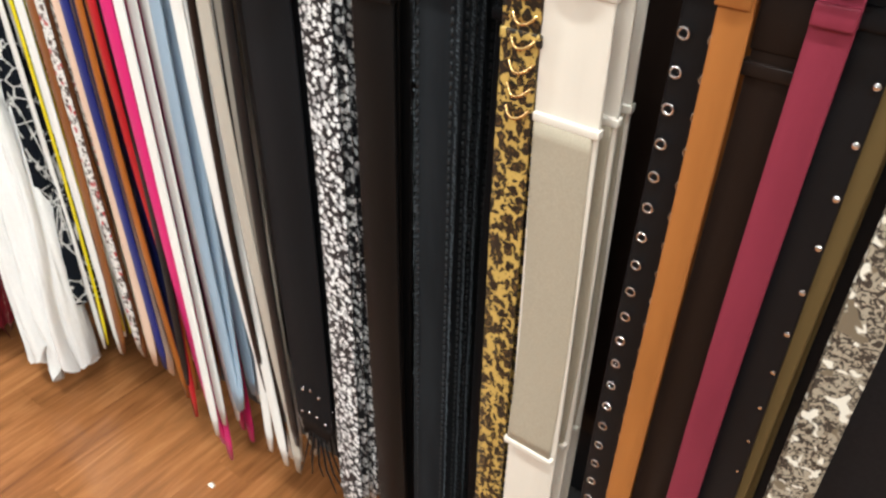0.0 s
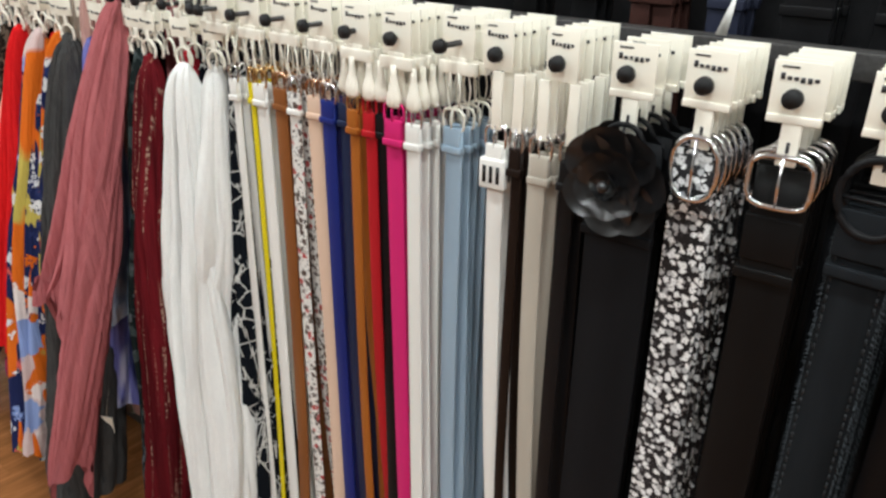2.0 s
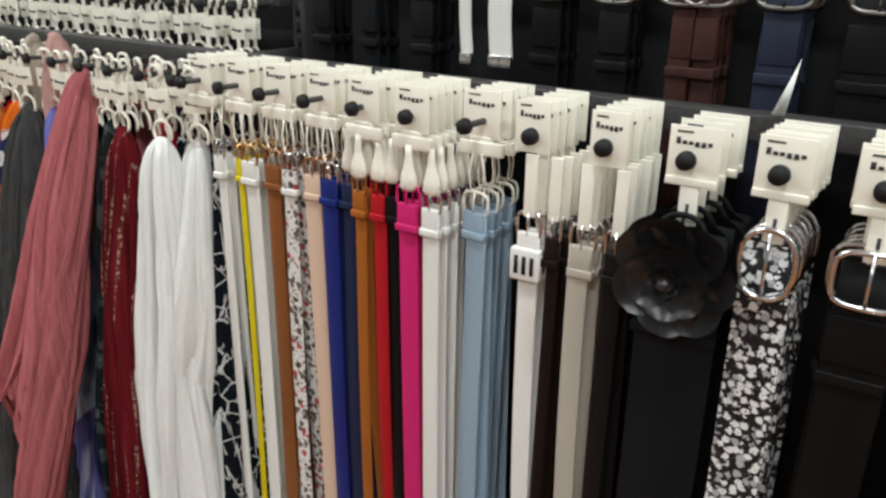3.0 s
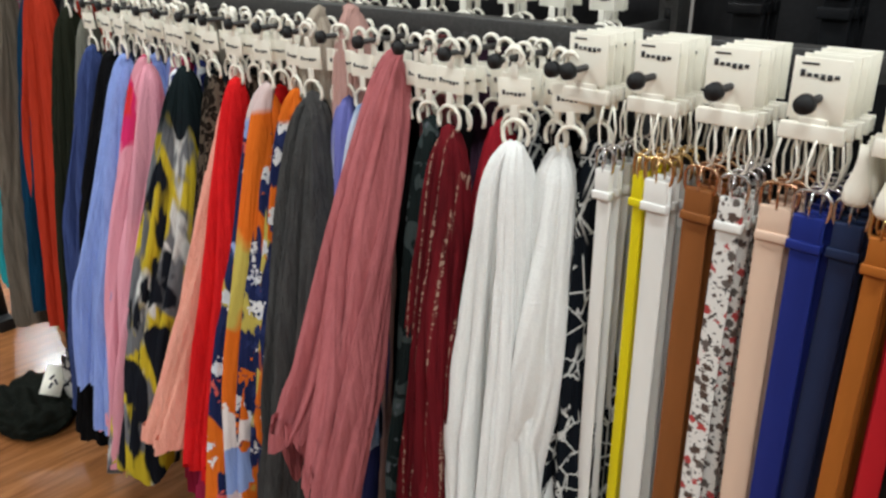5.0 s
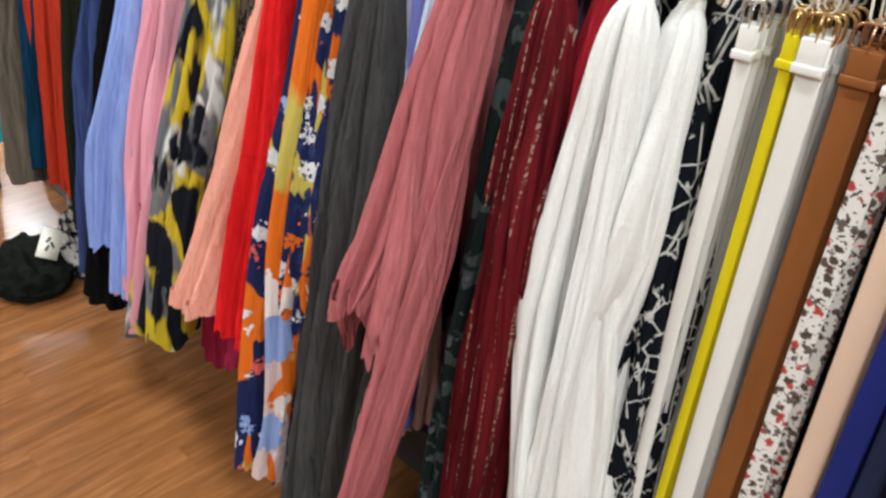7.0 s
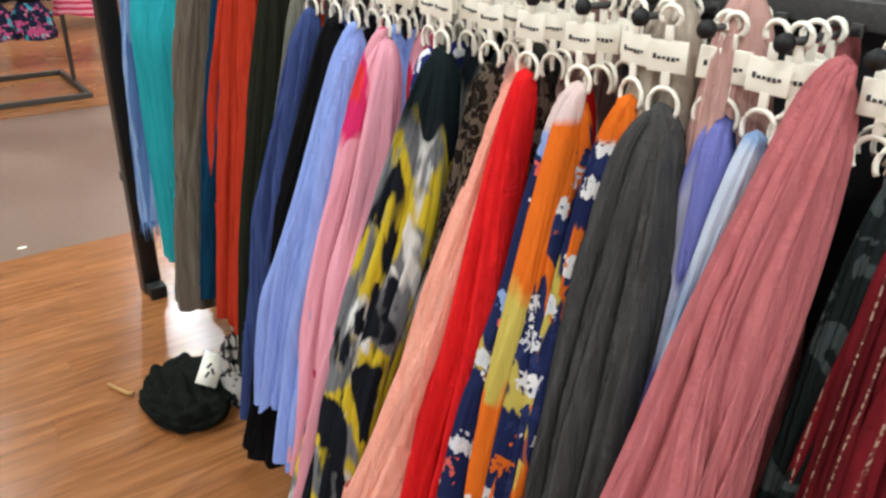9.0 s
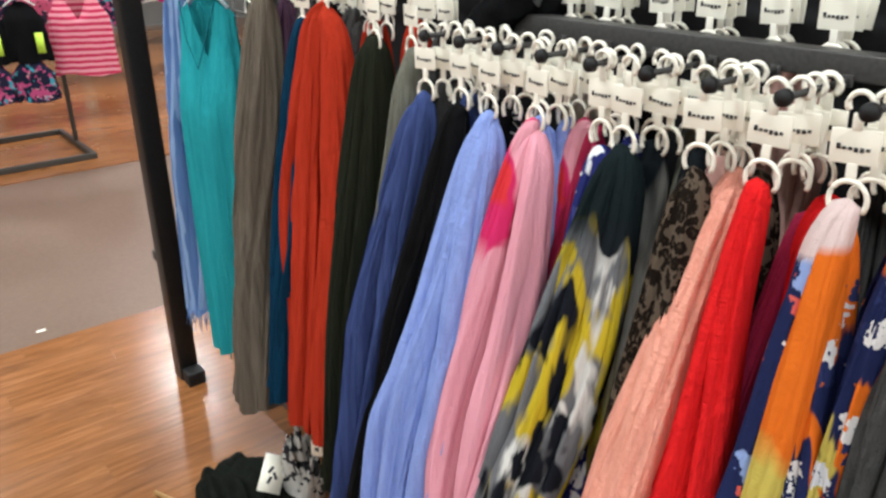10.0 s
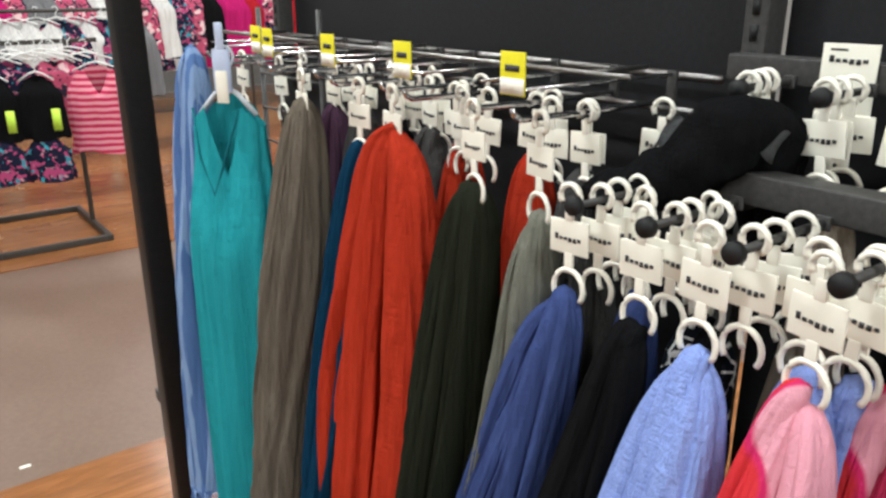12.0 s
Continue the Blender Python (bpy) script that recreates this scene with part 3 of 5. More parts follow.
def slim_belt(label, mat, width, z_end, metal, x, clip="wire", seed=0, sway=0.0, curl=0.0, keeper=None):
    """Narrow belt with its small buckle, hung on a wire loop or a bottle-shaped clip below the hanger bar; origin at the hook."""
    t = tagged(new("slim_belt"), label, "belt", "hanging slim belts")
    zb = -0.034
    if clip == "wire":
        part("wire_loop", tube(bmesh.new(), [(x - 0.006, 0, zb), (x - 0.010, 0, zb - 0.022), (x - 0.008, 0, zb - 0.040), (x, 0, zb - 0.046), (x + 0.008, 0, zb - 0.040), (x + 0.010, 0, zb - 0.022), (x + 0.006, 0, zb)], 0.0013, 6), CREAM, t)
    elif clip == "neck":
        part("neck", box(bmesh.new(), x - 0.0065, -0.002, zb - 0.049, x + 0.0065, 0.002, zb + 0.016, 0.001), CREAM, t)
    else:
        bm = tube(bmesh.new(), [(x, 0, zb + 0.002), (x, 0, zb - 0.010), (x, 0, zb - 0.020), (x, 0, zb - 0.034), (x, 0, zb - 0.046), (x, 0, zb - 0.050)], [0.0045, 0.0045, 0.0062, 0.0105, 0.0115, 0.008], 10, False, (1, 0.6))
        part("clip", bm, CREAM, t)
    zt = zb - 0.050
    bk = part("buckle", tube(bmesh.new(), loop(x, 0, zt - 0.008, width * 0.62, 0.014, 20, 0.6), 0.0019, 6, True), metal, t)
    part("prong", tube(bmesh.new(), [(x, -0.003, zt - 0.020), (x, -0.005, zt - 0.006), (x, -0.002, zt + 0.006)], 0.0012, 6), metal, bk)
    zs = zt - 0.016
    st = part("strap", strap_mesh(width, zs, z_end, sway, curl, 0.0028, "point", seed, x), mat, t)
    part("fold", box(bmesh.new(), x - width / 2 - 0.0003, -0.0042, zs - 0.028, x + width / 2 + 0.0003, 0.0042, zs, 0.0016), mat, st)
    part("keeper", box(bmesh.new(), x - width / 2 - 0.0022, -0.0060, zs - 0.033, x + width / 2 + 0.0022, 0.0046, zs - 0.024, 0.0014), mat if keeper in (None, "slots") else keeper, st)
    if keeper == "slots":
        sb = part("slotted_buckle", box(bmesh.new(), x - 0.017, -0.008, zs - 0.052, x + 0.017, 0.004, zs - 0.016, 0.003), WHITEL, t, "white slotted plastic buckle")
        for dx in (-0.009, 0.0, 0.009):
            part("slot", box(bmesh.new(), x + dx - 0.0022, -0.0088, zs - 0.044, x + dx + 0.0022, -0.0078, zs - 0.024), KNOB, sb)
    return t


def slim_hanger(w=0.047, bar=True):
    """Card, with or without a wide slotted bar under it for two slim belts; origin at the hook."""
    t = tagged(new("belt_hanger"), "cream card belt hanger with a wide carrier bar" if bar else "narrow cream card belt hanger", "hanger", "slim belt hangers")
    belt_card(t, w, 0.034, -0.018, True)
    if not bar:
        return t
    part("carrier_bar", box(bmesh.new(), -w / 2 - 0.004, -0.004, -0.036, w / 2 + 0.004, 0.004, -0.021, 0.0015), CREAM, t)
    part("bridge", box(bmesh.new(), -0.012, -0.002, -0.023, 0.012, 0.002, -0.016, 0.0005), CREAM, t)
    return t


FLOWER = leather("black_satin", (0.010, 0.010, 0.011), 0.28, 300, 0.2)
FLOWER.node_tree.nodes["Principled BSDF"].inputs["Specular IOR Level"].default_value = 0.6
GREY_THREAD = plain("grey_thread", (0.013, 0.015, 0.017), 0.8)
FRAY = plain("frayed_suede", (0.035, 0.041, 0.047), 0.95)
BEIGE_E = plain("beige_elastic", (0.36, 0.31, 0.235), 0.85, 0, 500, 0.08, 0.3)
BEIGE = leather("cream_leatherette", (0.68, 0.62, 0.54), 0.5, 300, 0.2, 0.04)
BROWNBLK = leather("brown_black_leather", (0.0048, 0.0046, 0.0048), 0.42)
SUEDE = leather("charcoal_suede", (0.010, 0.012, 0.0145), 0.95, 900, 0.8, 0.3)
TAN = leather("tan_leather", (0.34, 0.125, 0.032), 0.38, 380, 0.3, 0.15)
DKBROWN = leather("dark_brown_leather", (0.014, 0.008, 0.006), 0.4)
MAROON = leather("raspberry_leather", (0.20, 0.025, 0.045), 0.42)
OLIVE = leather("olive_leather", (0.13, 0.085, 0.032), 0.5)
SNAKE = print_cloth("snake_print", (0.34, 0.30, 0.23), [(170, 0.50, (0.035, 0.03, 0.025), 1.5, 0.0), (70, 0.60, (0.72, 0.69, 0.60), 0.6, 3.0), (45, 0.62, (0.16, 0.13, 0.09), 0.5, 7.0)], 0.3, False, 0.3)
BWFLORAL = sprigs("black_white_floral", (0.012, 0.012, 0.014), ((0.82, 0.82, 0.82), (0.80, 0.80, 0.81), (0.45, 0.45, 0.46), (0.82, 0.82, 0.82)), 120, 0.47, (0.04, 0.04, 0.045))
LEOB = leopard("leopard_belt", (0.50, 0.33, 0.09), (0.008, 0.006, 0.005), (0.10, 0.055, 0.018), 122, False)
for dark in (BROWNBLK, SUEDE, BLACK_E, DKBROWN):
    dark.node_tree.nodes["Principled BSDF"].inputs["Specular IOR Level"].default_value = 0.12
WHITEL = leather("white_leather", (0.80, 0.79, 0.76), 0.4, 380, 0.15, 0.03)
PINKB = leather("hot_pink_leather", (0.62, 0.022, 0.16), 0.38, 380, 0.2, 0.05)
REDB = leather("red_leather", (0.45, 0.012, 0.02), 0.38)
NAVYB = leather("navy_leather", (0.014, 0.024, 0.065), 0.42)
COCOA = leather("cocoa_leather", (0.050, 0.020, 0.016), 0.5)
SLATEB = leather("slate_leather", (0.022, 0.026, 0.048), 0.5)
BLUEB = leather("royal_blue_leather", (0.012, 0.024, 0.18), 0.4)
ORANGEB = leather("orange_tan_leather", (0.36, 0.11, 0.018), 0.42)
LTBLUE = leather("powder_blue_leather", (0.34, 0.46, 0.58), 0.45, 380, 0.2, 0.05)
PEACHB = leather("nude_leather", (0.72, 0.52, 0.40), 0.42, 380, 0.15, 0.04)
GREIGE = leather("stone_leather", (0.46, 0.42, 0.36), 0.45, 380, 0.2, 0.06)
BROWNB = leather("chestnut_leather", (0.24, 0.085, 0.025), 0.4)
YELLOWB = leather("yellow_patent", (0.70, 0.58, 0.012), 0.25, 380, 0.1, 0.04)
FLORALB = sprigs("rose_print_belt", (0.74, 0.72, 0.69), ((0.085, 0.055, 0.045), (0.45, 0.06, 0.06), (0.10, 0.07, 0.06), (0.12, 0.10, 0.09)), 88, 0.42, (0.05, 0.05, 0.05))

KNOBS = [-0.491 - STEP * k for k in range(-6, 12)] + [-1.44 - 0.0765 * j for j in range(-1, 15)]
for kx in KNOBS:
    peg_hook(kx, KNOB_Y, BAR_Y, KNOB_Z if kx < -0.2 else KNOB_Z + 0.018)


def hang_row(thing, x, ys, z=KNOB_Z, jitter=0.0025, seed=0, twist=3.0):
    """Hang the built thing at the first place of the row, and copies at the others."""
    rng = random.Random(seed * 7 + 1)
    for i, y in enumerate(ys):
        m = pose(x + rng.uniform(-jitter, jitter), y, z - rng.uniform(0, 0.0015), 0, rng.uniform(-0.3, 0.3), rng.uniform(-twist, twist))
        if i == 0:
            thing.matrix_basis = m
        else:
            copy_thing(thing, m)


def ys_from(n, first=0.541, gap=0.0165):
    return [first + gap * i for i in range(n)]


def K(k):
    return -0.491 - STEP * k


# wide belts
hang_row(wide_belt("wide black elastic belt with a large black fabric flower", BLACK_E, 0.076, 0.90, "oval", BLACK_L, "flower", 1), K(2) + 0.006, ys_from(4, 0.541, 0.026), seed=1)
hang_row(wide_belt("black and white floral print belt with an oval silver buckle", BWFLORAL, 0.046, 1.03, "oval", CHROME, None, 2, keep=False), K(1), ys_from(6), seed=2)
hang_row(wide_belt("dark brown-black leather belt with a square pewter buckle", BROWNBLK, 0.050, 1.05, "square", CHROME, None, 3), K(0), ys_from(6), seed=3)
hang_row(wide_belt("black suede belt with a large black ring buckle and grey stitching", SUEDE, 0.050, 1.06, "ring", BLACK_L, "stitch", 4), -0.411, ys_from(5, 0.541, 0.02), seed=4)
hang_row(wide_belt("leopard print belt with a round gold buckle", LEOB, 0.036, 1.05, "oval", BRASS, "half_rings", 5), -0.318, ys_from(4), seed=5)
hang_row(wide_belt("wide cream belt with beige elastic panel and round grey buckle", BEIGE, 0.062, 1.05, "disc", PEWTER, "panel", 6), -0.268, ys_from(3, 0.541, 0.03), seed=6)
NUDGE = 0.018
for lab, mt, wd, xx, ex, bu, me_, sd in (
    ("black leather belt with two rows of silver eyelets", BLACK_L, 0.040, -0.180, "eyelets", "square", CHROME, 7),
    ("smooth tan leather belt with a gold ring buckle", TAN, 0.025, -0.154, None, "oval", BRASS, 8),
    ("raspberry leather belt with a silver buckle", MAROON, 0.028, -0.090, None, "square", CHROME, 9),
    ("black leather belt with a row of silver studs", BLACK_L, 0.034, -0.066, "studs", "square", CHROME, 10),
    ("olive brown stitched leather belt with pewter buckle", OLIVE, 0.024, -0.047, None, "square", PEWTER, 11),
    ("grey and gold snake print belt with oval buckle", SNAKE, 0.034, -0.004, None, "oval", BRASS, 12),
):
    hang_row(wide_belt(lab, mt, wd, 1.04, bu, me_, ex, sd, keep=False), xx, ys_from(3, {7: 0.56, 8: 0.535, 9: 0.535, 10: 0.548, 11: 0.556, 12: 0.54}[sd], 0.022), KNOB_Z + NUDGE, seed=sd, jitter=0.001, twist=1.0)
hang_row(wide_belt("dark brown leather belt with brushed buckle", DKBROWN, 0.036, 1.03, "square", PEWTER, None, 13), -0.122, ys_from(3, 0.55, 0.02), KNOB_Z + NUDGE, seed=13)
hang_row(wide_belt("black leather belt with pewter buckle", BLACK_L, 0.040, 1.03, "square", PEWTER, None, 14), -0.105, ys_from(3, 0.585, 0.02), KNOB_Z + NUDGE, seed=14)
hang_row(wide_belt("black leather belt with pewter buckle", BLACK_L, 0.040, 1.03, "square", PEWTER, None, 15), -0.030, ys_from(3, 0.585, 0.02), KNOB_Z + NUDGE, seed=15)
hang_row(wide_belt("black leather belt with pewter buckle", BLACK_L, 0.044, 1.05, "square", PEWTER, None, 16), -0.345, ys_from(3, 0.575, 0.02), seed=16)

# slim belts, two to a hanger: knob, [(x, label, material, width, lowest z, buckle metal, clip, keeper)]
SLIM = [
    (3, [(-0.738, "slim stone leather belt with silver buckle", GREIGE, 0.022, -1.03, CHROME, "neck", None), (-0.704, "slim black belt with silver buckle", BLACK_L, 0.020, -0.98, CHROME, "neck", None)]),
    (4, [(-0.799, "slim white leather belt with silver buckle", WHITEL, 0.022, -1.05, CHROME, "neck", "slots"), (-0.770, "slim dark chestnut brown leather belt", DKBROWN, 0.014, -0.98, CHROME, "neck", None)]),
    (5, [(-0.884, "powder blue leather belt hung on a cream ring", LTBLUE, 0.027, -1.00, CREAM, "wire", None)]),
    (6, [(-0.960, "hot pink slim leather belt with covered buckle", PINKB, 0.026, -1.14, PINKB, "clip", None), (-0.924, "white slim leather belt with square keeper", WHITEL, 0.022, -1.06, CHROME, "clip", None)]),
    (7, [(-1.036, "orange tan slim belt with brass buckle", ORANGEB, 0.017, -1.03, BRASS, "clip", None), (-1.012, "red slim leather belt with covered buckle", REDB, 0.019, -1.04, REDB, "clip", None), (-0.989, "black slim belt with covered buckle", BLACK_L, 0.020, -0.98, BLACK_L, "clip", None)]),
    (8, [(-1.099, "royal blue slim leather belt with silver buckle", BLUEB, 0.026, -1.02, CHROME, "wire", None), (-1.068, "navy slim leather belt with silver buckle", NAVYB, 0.023, -1.02, CHROME, "clip", None)]),
    (9, [(-1.170, "cream slim belt with small rose print", FLORALB, 0.022, -1.03, CHROME, "wire", WHITEL), (-1.129, "nude pink slim leather belt with rose gold buckle", PEACHB, 0.027, -1.05, COPPER, "wire", None)]),
    (10, [(-1.246, "white slim belt with gold buckle", WHITEL, 0.025, -1.07, BRASS, "wire", None), (-1.202, "chestnut brown slim belt with rose gold buckle", BROWNB, 0.027, -1.03, COPPER, "wire", None)]),
    (11, [(-1.309, "white slim belt with silver buckle", WHITEL, 0.017, -1.05, CHROME, "wire", None), (-1.271, "bright yellow patent slim belt with brass buckle", YELLOWB, 0.012, -1.03, BRASS, "wire", None)]),
]
for k, belts in SLIM:
    y0 = {3: 0.541, 4: 0.543, 5: 0.572, 6: 0.545, 7: 0.552}.get(k, 0.566)
    ny = 6 if y0 < 0.56 else 5
    hang_row(slim_hanger() if k > 4 else slim_hanger(0.038, False), K(k), ys_from(ny, y0, 0.0165), seed=40 + k, twist=2)
    for j, (bx, lab, mt, wd, ze, me_, cl, kp) in enumerate(belts):
        rng = random.Random(k * 10 + j)
        ys = ys_from(ny, y0 - 0.004 + 0.003 * j, 0.0165)
        for v in range(3):
            b1 = slim_belt(lab, mt, wd, ze - rng.uniform(-0.015, 0.035), me_, 0.0, cl, k * 9 + j * 3 + v, rng.uniform(0.0, 0.055), -rng.uniform(-0.03, 0.03), kp)
            hang_row(b1, bx, ys[v::3], seed=60 + k * 12 + j * 3 + v, jitter=0.003, twist=5)


# ---- scarves ----
def scarf_hanger(label="cream plastic scarf hanger with hook, card and ring"):
    """Hook over the peg, small card, stem and ring; origin at the hook."""
    t = tagged(new("scarf_hanger"), label, "hanger", "scarf hangers")
    part("hook", tube(bmesh.new(), arc(0, 0, 0.003, 0.0105, -55, 215, 14), 0.0032, 8, False, (1, 0.8)), CREAM, t)
    c = part("card", box(bmesh.new(), -0.021, -0.0012, -0.050, 0.021, 0.0012, -0.019, 0.0006), CARD, t)
    part("print", logo_bars(bmesh.new(), 0.030, -0.0014, -0.036, 0.0045), INK, c)
    part("link", box(bmesh.new(), -0.0045, -0.0015, -0.020, 0.0045, 0.0015, -0.005, 0.0005), CREAM, t)
    part("stem", box(bmesh.new(), -0.0045, -0.0015, -0.068, 0.0045, 0.0015, -0.049, 0.0005), CREAM, t)
    part("ring", tube(bmesh.new(), arc(0, 0, -0.083, 0.0165, -35, 215, 18, 0.018), 0.0026, 8), CREAM, t)
    return t


def smooth(a, b, v):
    v = max(0.0, min(1.0, (v - a) / (b - a)))
    return v * v * (3 - 2 * v)


def drape(length, wide, deep, folds=7, seed=0, bulge=0.12, lean=0.0, top=0.009, ragged=0.010, depth=0.22, second=0.0, corners=0.0, tails=3, second_at=-1, flip=0, pleat=0.34):
    """A gathered scarf hanging from a ring in several overlapping tails, each narrow at the top and opening into uneven folds; the origin is in the ring.
    second: how much shorter the tail second_at is; pleat: how deep the long folds cut in; corners: how far the corners of the hem trail."""
    rng = random.Random(seed)
    made = []
    nu, nv = 112, 48
    flip = flip or (1 if seed % 2 else -1)
    lay = {1: ((0.0, 1.0, 0.0, 1.0),), 2: ((-0.20, 0.62, -0.006, 0.85), (0.20, 0.62, 0.012, 0.85)), 3: ((-0.31, 0.42, -0.002, 0.66), (0.30, 0.40, 0.010, 0.66), (0.06, 0.34, -0.022, 0.44))}[tails]
    for tail, (off, share, fore, flat) in enumerate(lay):
        bm = bmesh.new()
        A = [rng.uniform(0, 6.28) for _ in range(16)]
        ln = length - (second if tail == second_at % len(lay) else rng.uniform(0, 0.03) * (tail > 0))
        spread = wide * share * (0.55 if second < 0 and tail == second_at % len(lay) else 1.0)
        turn = rng.uniform(-0.6, 0.6)
        slant = rng.uniform(-1.6, 1.6)
        shoulder, reach, power = rng.uniform(0.26, 0.42), rng.uniform(0.30, 0.52), rng.uniform(0.75, 1.15)
        rise, peg = rng.uniform(-0.012, 0.006), rng.uniform(-0.007, 0.007)
        ox, oy = rng.uniform(-50, 50), rng.uniform(-50, 50)
        lobes = max(4, int(folds * 0.75 + rng.random()))
        rings = []
        for j in range(nv + 1):
            t = j / nv
            d = ln * (0.35 * t * t + 0.65 * t)
            s = d / ln
            open_ = shoulder * (1 - math.exp(-(d + 0.002) / 0.022)) + (1 - shoulder) * min(1.0, d / reach) ** power
            ax = top + (spread / 2 - top * 0.6) * open_
            ay = top * 0.9 + (deep / 2 * flat - top * 0.6) * open_
            cx = lean * s + flip * off * wide * open_ + 0.010 * math.sin(A[0] + 4.0 * s) * open_ + 0.005 * math.sin(A[10] + 9 * s) * open_
            cy = -bulge * d + fore * open_ + 0.005 * math.sin(A[11] + 5 * s) * open_
            amp = 2.05 * depth * (0.6 + 0.4 * smooth(0, 0.2, d))
            tw = turn * s + 0.25 * math.sin(A[2] + 3 * s)
            ring = []
            for i in range(nu):
                q = 2 * math.pi * i / nu
                c, sn = math.cos(q + tw), math.sin(q + tw)
                n1 = noise.noise(Vector((1.1 * math.cos(q) + ox, 1.1 * math.sin(q) + oy, 2.6 * d)))
                bend = q + 0.9 * n1 + slant * d
                cq, sq = math.cos(bend), math.sin(bend)
                n2 = noise.noise(Vector((0.20 * folds * cq + oy, 0.20 * folds * sq + ox, 2.2 * d)))
                n3 = noise.noise(Vector((0.42 * folds * cq - ox, 0.42 * folds * sq + oy, 3.6 * d + 0.8 * n2)))
                n4 = noise.noise(Vector((0.9 * folds * cq - oy, 0.9 * folds * sq - ox, 5.0 * d + 1.2 * n2)))
                crease = math.exp(-(n3 / 0.10) ** 2) * smooth(-0.15, 0.25, n2 + 0.15)
                f = 0.75 * n1 + 1.05 * n2 + 0.30 * n4 - 0.55 * crease + 0.12
                f += 0.22 * math.exp(-d / 0.10) * (1.6 * abs(math.sin(5 * q + A[10] + 6.0 * n1)) - 0.8)
                fold = abs(math.sin(0.5 * lobes * q + 1.5 * n1 + 0.8 * n2 + A[5] + 0.7 * slant * s))
                f_long = pleat * (0.45 + 0.55 * smooth(0, 0.25, d)) * (0.80 + 1.1 * n1 + 0.6 * math.sin(q + A[7] + 2 * s)) * (fold ** 0.8 - 0.62)
                k = max(0.25, 1 + 0.8 * amp * f + f_long)
                z = -d
                if s > 0.80:
                    u = ((s - 0.80) / 0.20) ** 2
                    z -= u * (ragged * (math.sin(q + A[12]) + 0.7 * math.sin(3 * q + A[13]) + 0.3 * n2) + corners * (max(0.0, math.sin(q + A[14])) ** 3 + 0.7 * max(0.0, math.sin(2 * q + A[15])) ** 4))
                ring.append(bm.verts.new((cx + peg + ax * k * c, cy + ay * k * sn, z + rise * (1 - s))))
            rings.append(ring)
        for j in range(nv):
            for i in range(nu):
                bm.faces.new((rings[j][i], rings[j + 1][i], rings[j + 1][(i + 1) % nu], rings[j][(i + 1) % nu]))
        cap = bm.verts.new((peg, 0, 0.006 + rise))
        for i in range(nu):
            bm.faces.new((rings[0][i], rings[0][(i + 1) % nu], cap))
        mid = sum((v.co for v in rings[-1]), Vector()) / nu
        lip = [bm.verts.new(v.co) for v in rings[-1]]
        hem = [bm.verts.new((v.co.x + (mid.x - v.co.x) * 0.15, v.co.y + (mid.y - v.co.y) * 0.15, v.co.z + 0.03)) for v in rings[-1]]
        for i in range(nu):
            bm.faces.new((lip[i], hem[i], hem[(i + 1) % nu], lip[(i + 1) % nu]))
        bmesh.ops.recalc_face_normals(bm, faces=bm.faces)
        made.append(bm)
    return made


def fringe(length, wide, deep, bulge, lean, seed, n=46, drop=0.06):
    rng = random.Random(seed)
    bm = bmesh.new()
    for k in range(n):
        q = 2 * math.pi * k / n + rng.uniform(-0.05, 0.05)
        x, y = lean + wide / 2 * 0.95 * math.cos(q), -bulge * length + deep / 2 * 0.95 * math.sin(q)
        z = -length + 0.01
        dx, dy = rng.uniform(-0.012, 0.012), rng.uniform(-0.012, 0.012)
        dd = drop * rng.uniform(0.6, 1.1)
        tube(bm, [(x, y, z), (x + dx * 0.4, y + dy * 0.4, z - dd * 0.5), (x + dx, y + dy, z - dd)], [0.0016, 0.0013, 0.0005], 4)
    return bm


SCARF_SEED = [100]


def scarf(label, mat, x, y, z_bottom, wide=0.13, deep=0.15, z_hook=KNOB_Z, fringe_mat=None, hanger=True, bulge=0.12, lean=0.0, folds=7, group="hanging scarves", drop=0.09, turn=0.0, mats=(), **kw):
    SCARF_SEED[0] += 1
    sd = SCARF_SEED[0]
    ztop = z_hook - drop
    wide *= 0.95
    length = ztop - z_bottom
    t = tagged(new("scarf"), label, "scarf", group)
    t.matrix_basis = pose(x, y, ztop, 0, 0, turn)
    for i, tail in enumerate(drape(length, wide, deep, folds, sd, bulge, lean, **kw)):
        part("tail", tail, mats[i] if mats else mat, t)
    if fringe_mat:
        part("fringe", fringe(length, wide, deep, bulge, lean, sd), fringe_mat, t)
    if hanger:
        h = SHANGER if not SHANGER_USED else copy_thing(SHANGER, Matrix.Identity(4))
        SHANGER_USED.append(1)
        rng = random.Random(sd)
        h.matrix_basis = pose(x + rng.uniform(-0.002, 0.002), y, z_hook, 0, rng.uniform(-4, 4), rng.uniform(-12, 12))
    return t


SHANGER, SHANGER_USED = scarf_hanger(), []

C_WHITE = cloth("white_gauze", (0.88, 0.88, 0.86), (0.80, 0.80, 0.79), 700, 0.34, 0.25)
C_MAUVE = cloth("dusty_rose_voile", (0.50, 0.155, 0.165), (0.40, 0.11, 0.12))
C_DKRED = thread_rows("burgundy_metallic", (0.085, 0.008, 0.011), (0.15, 0.012, 0.017), (0.38, 0.25, 0.19))
C_RED2 = cloth("cherry_red", (0.55, 0.03, 0.05))
C_CAMO = print_cloth("dark_green_floral", (0.012, 0.017, 0.017), [(30, 0.56, (0.05, 0.065, 0.065), 0.6, 0.0), (45, 0.66, (0.09, 0.1, 0.11), 0.4, 4.0)])
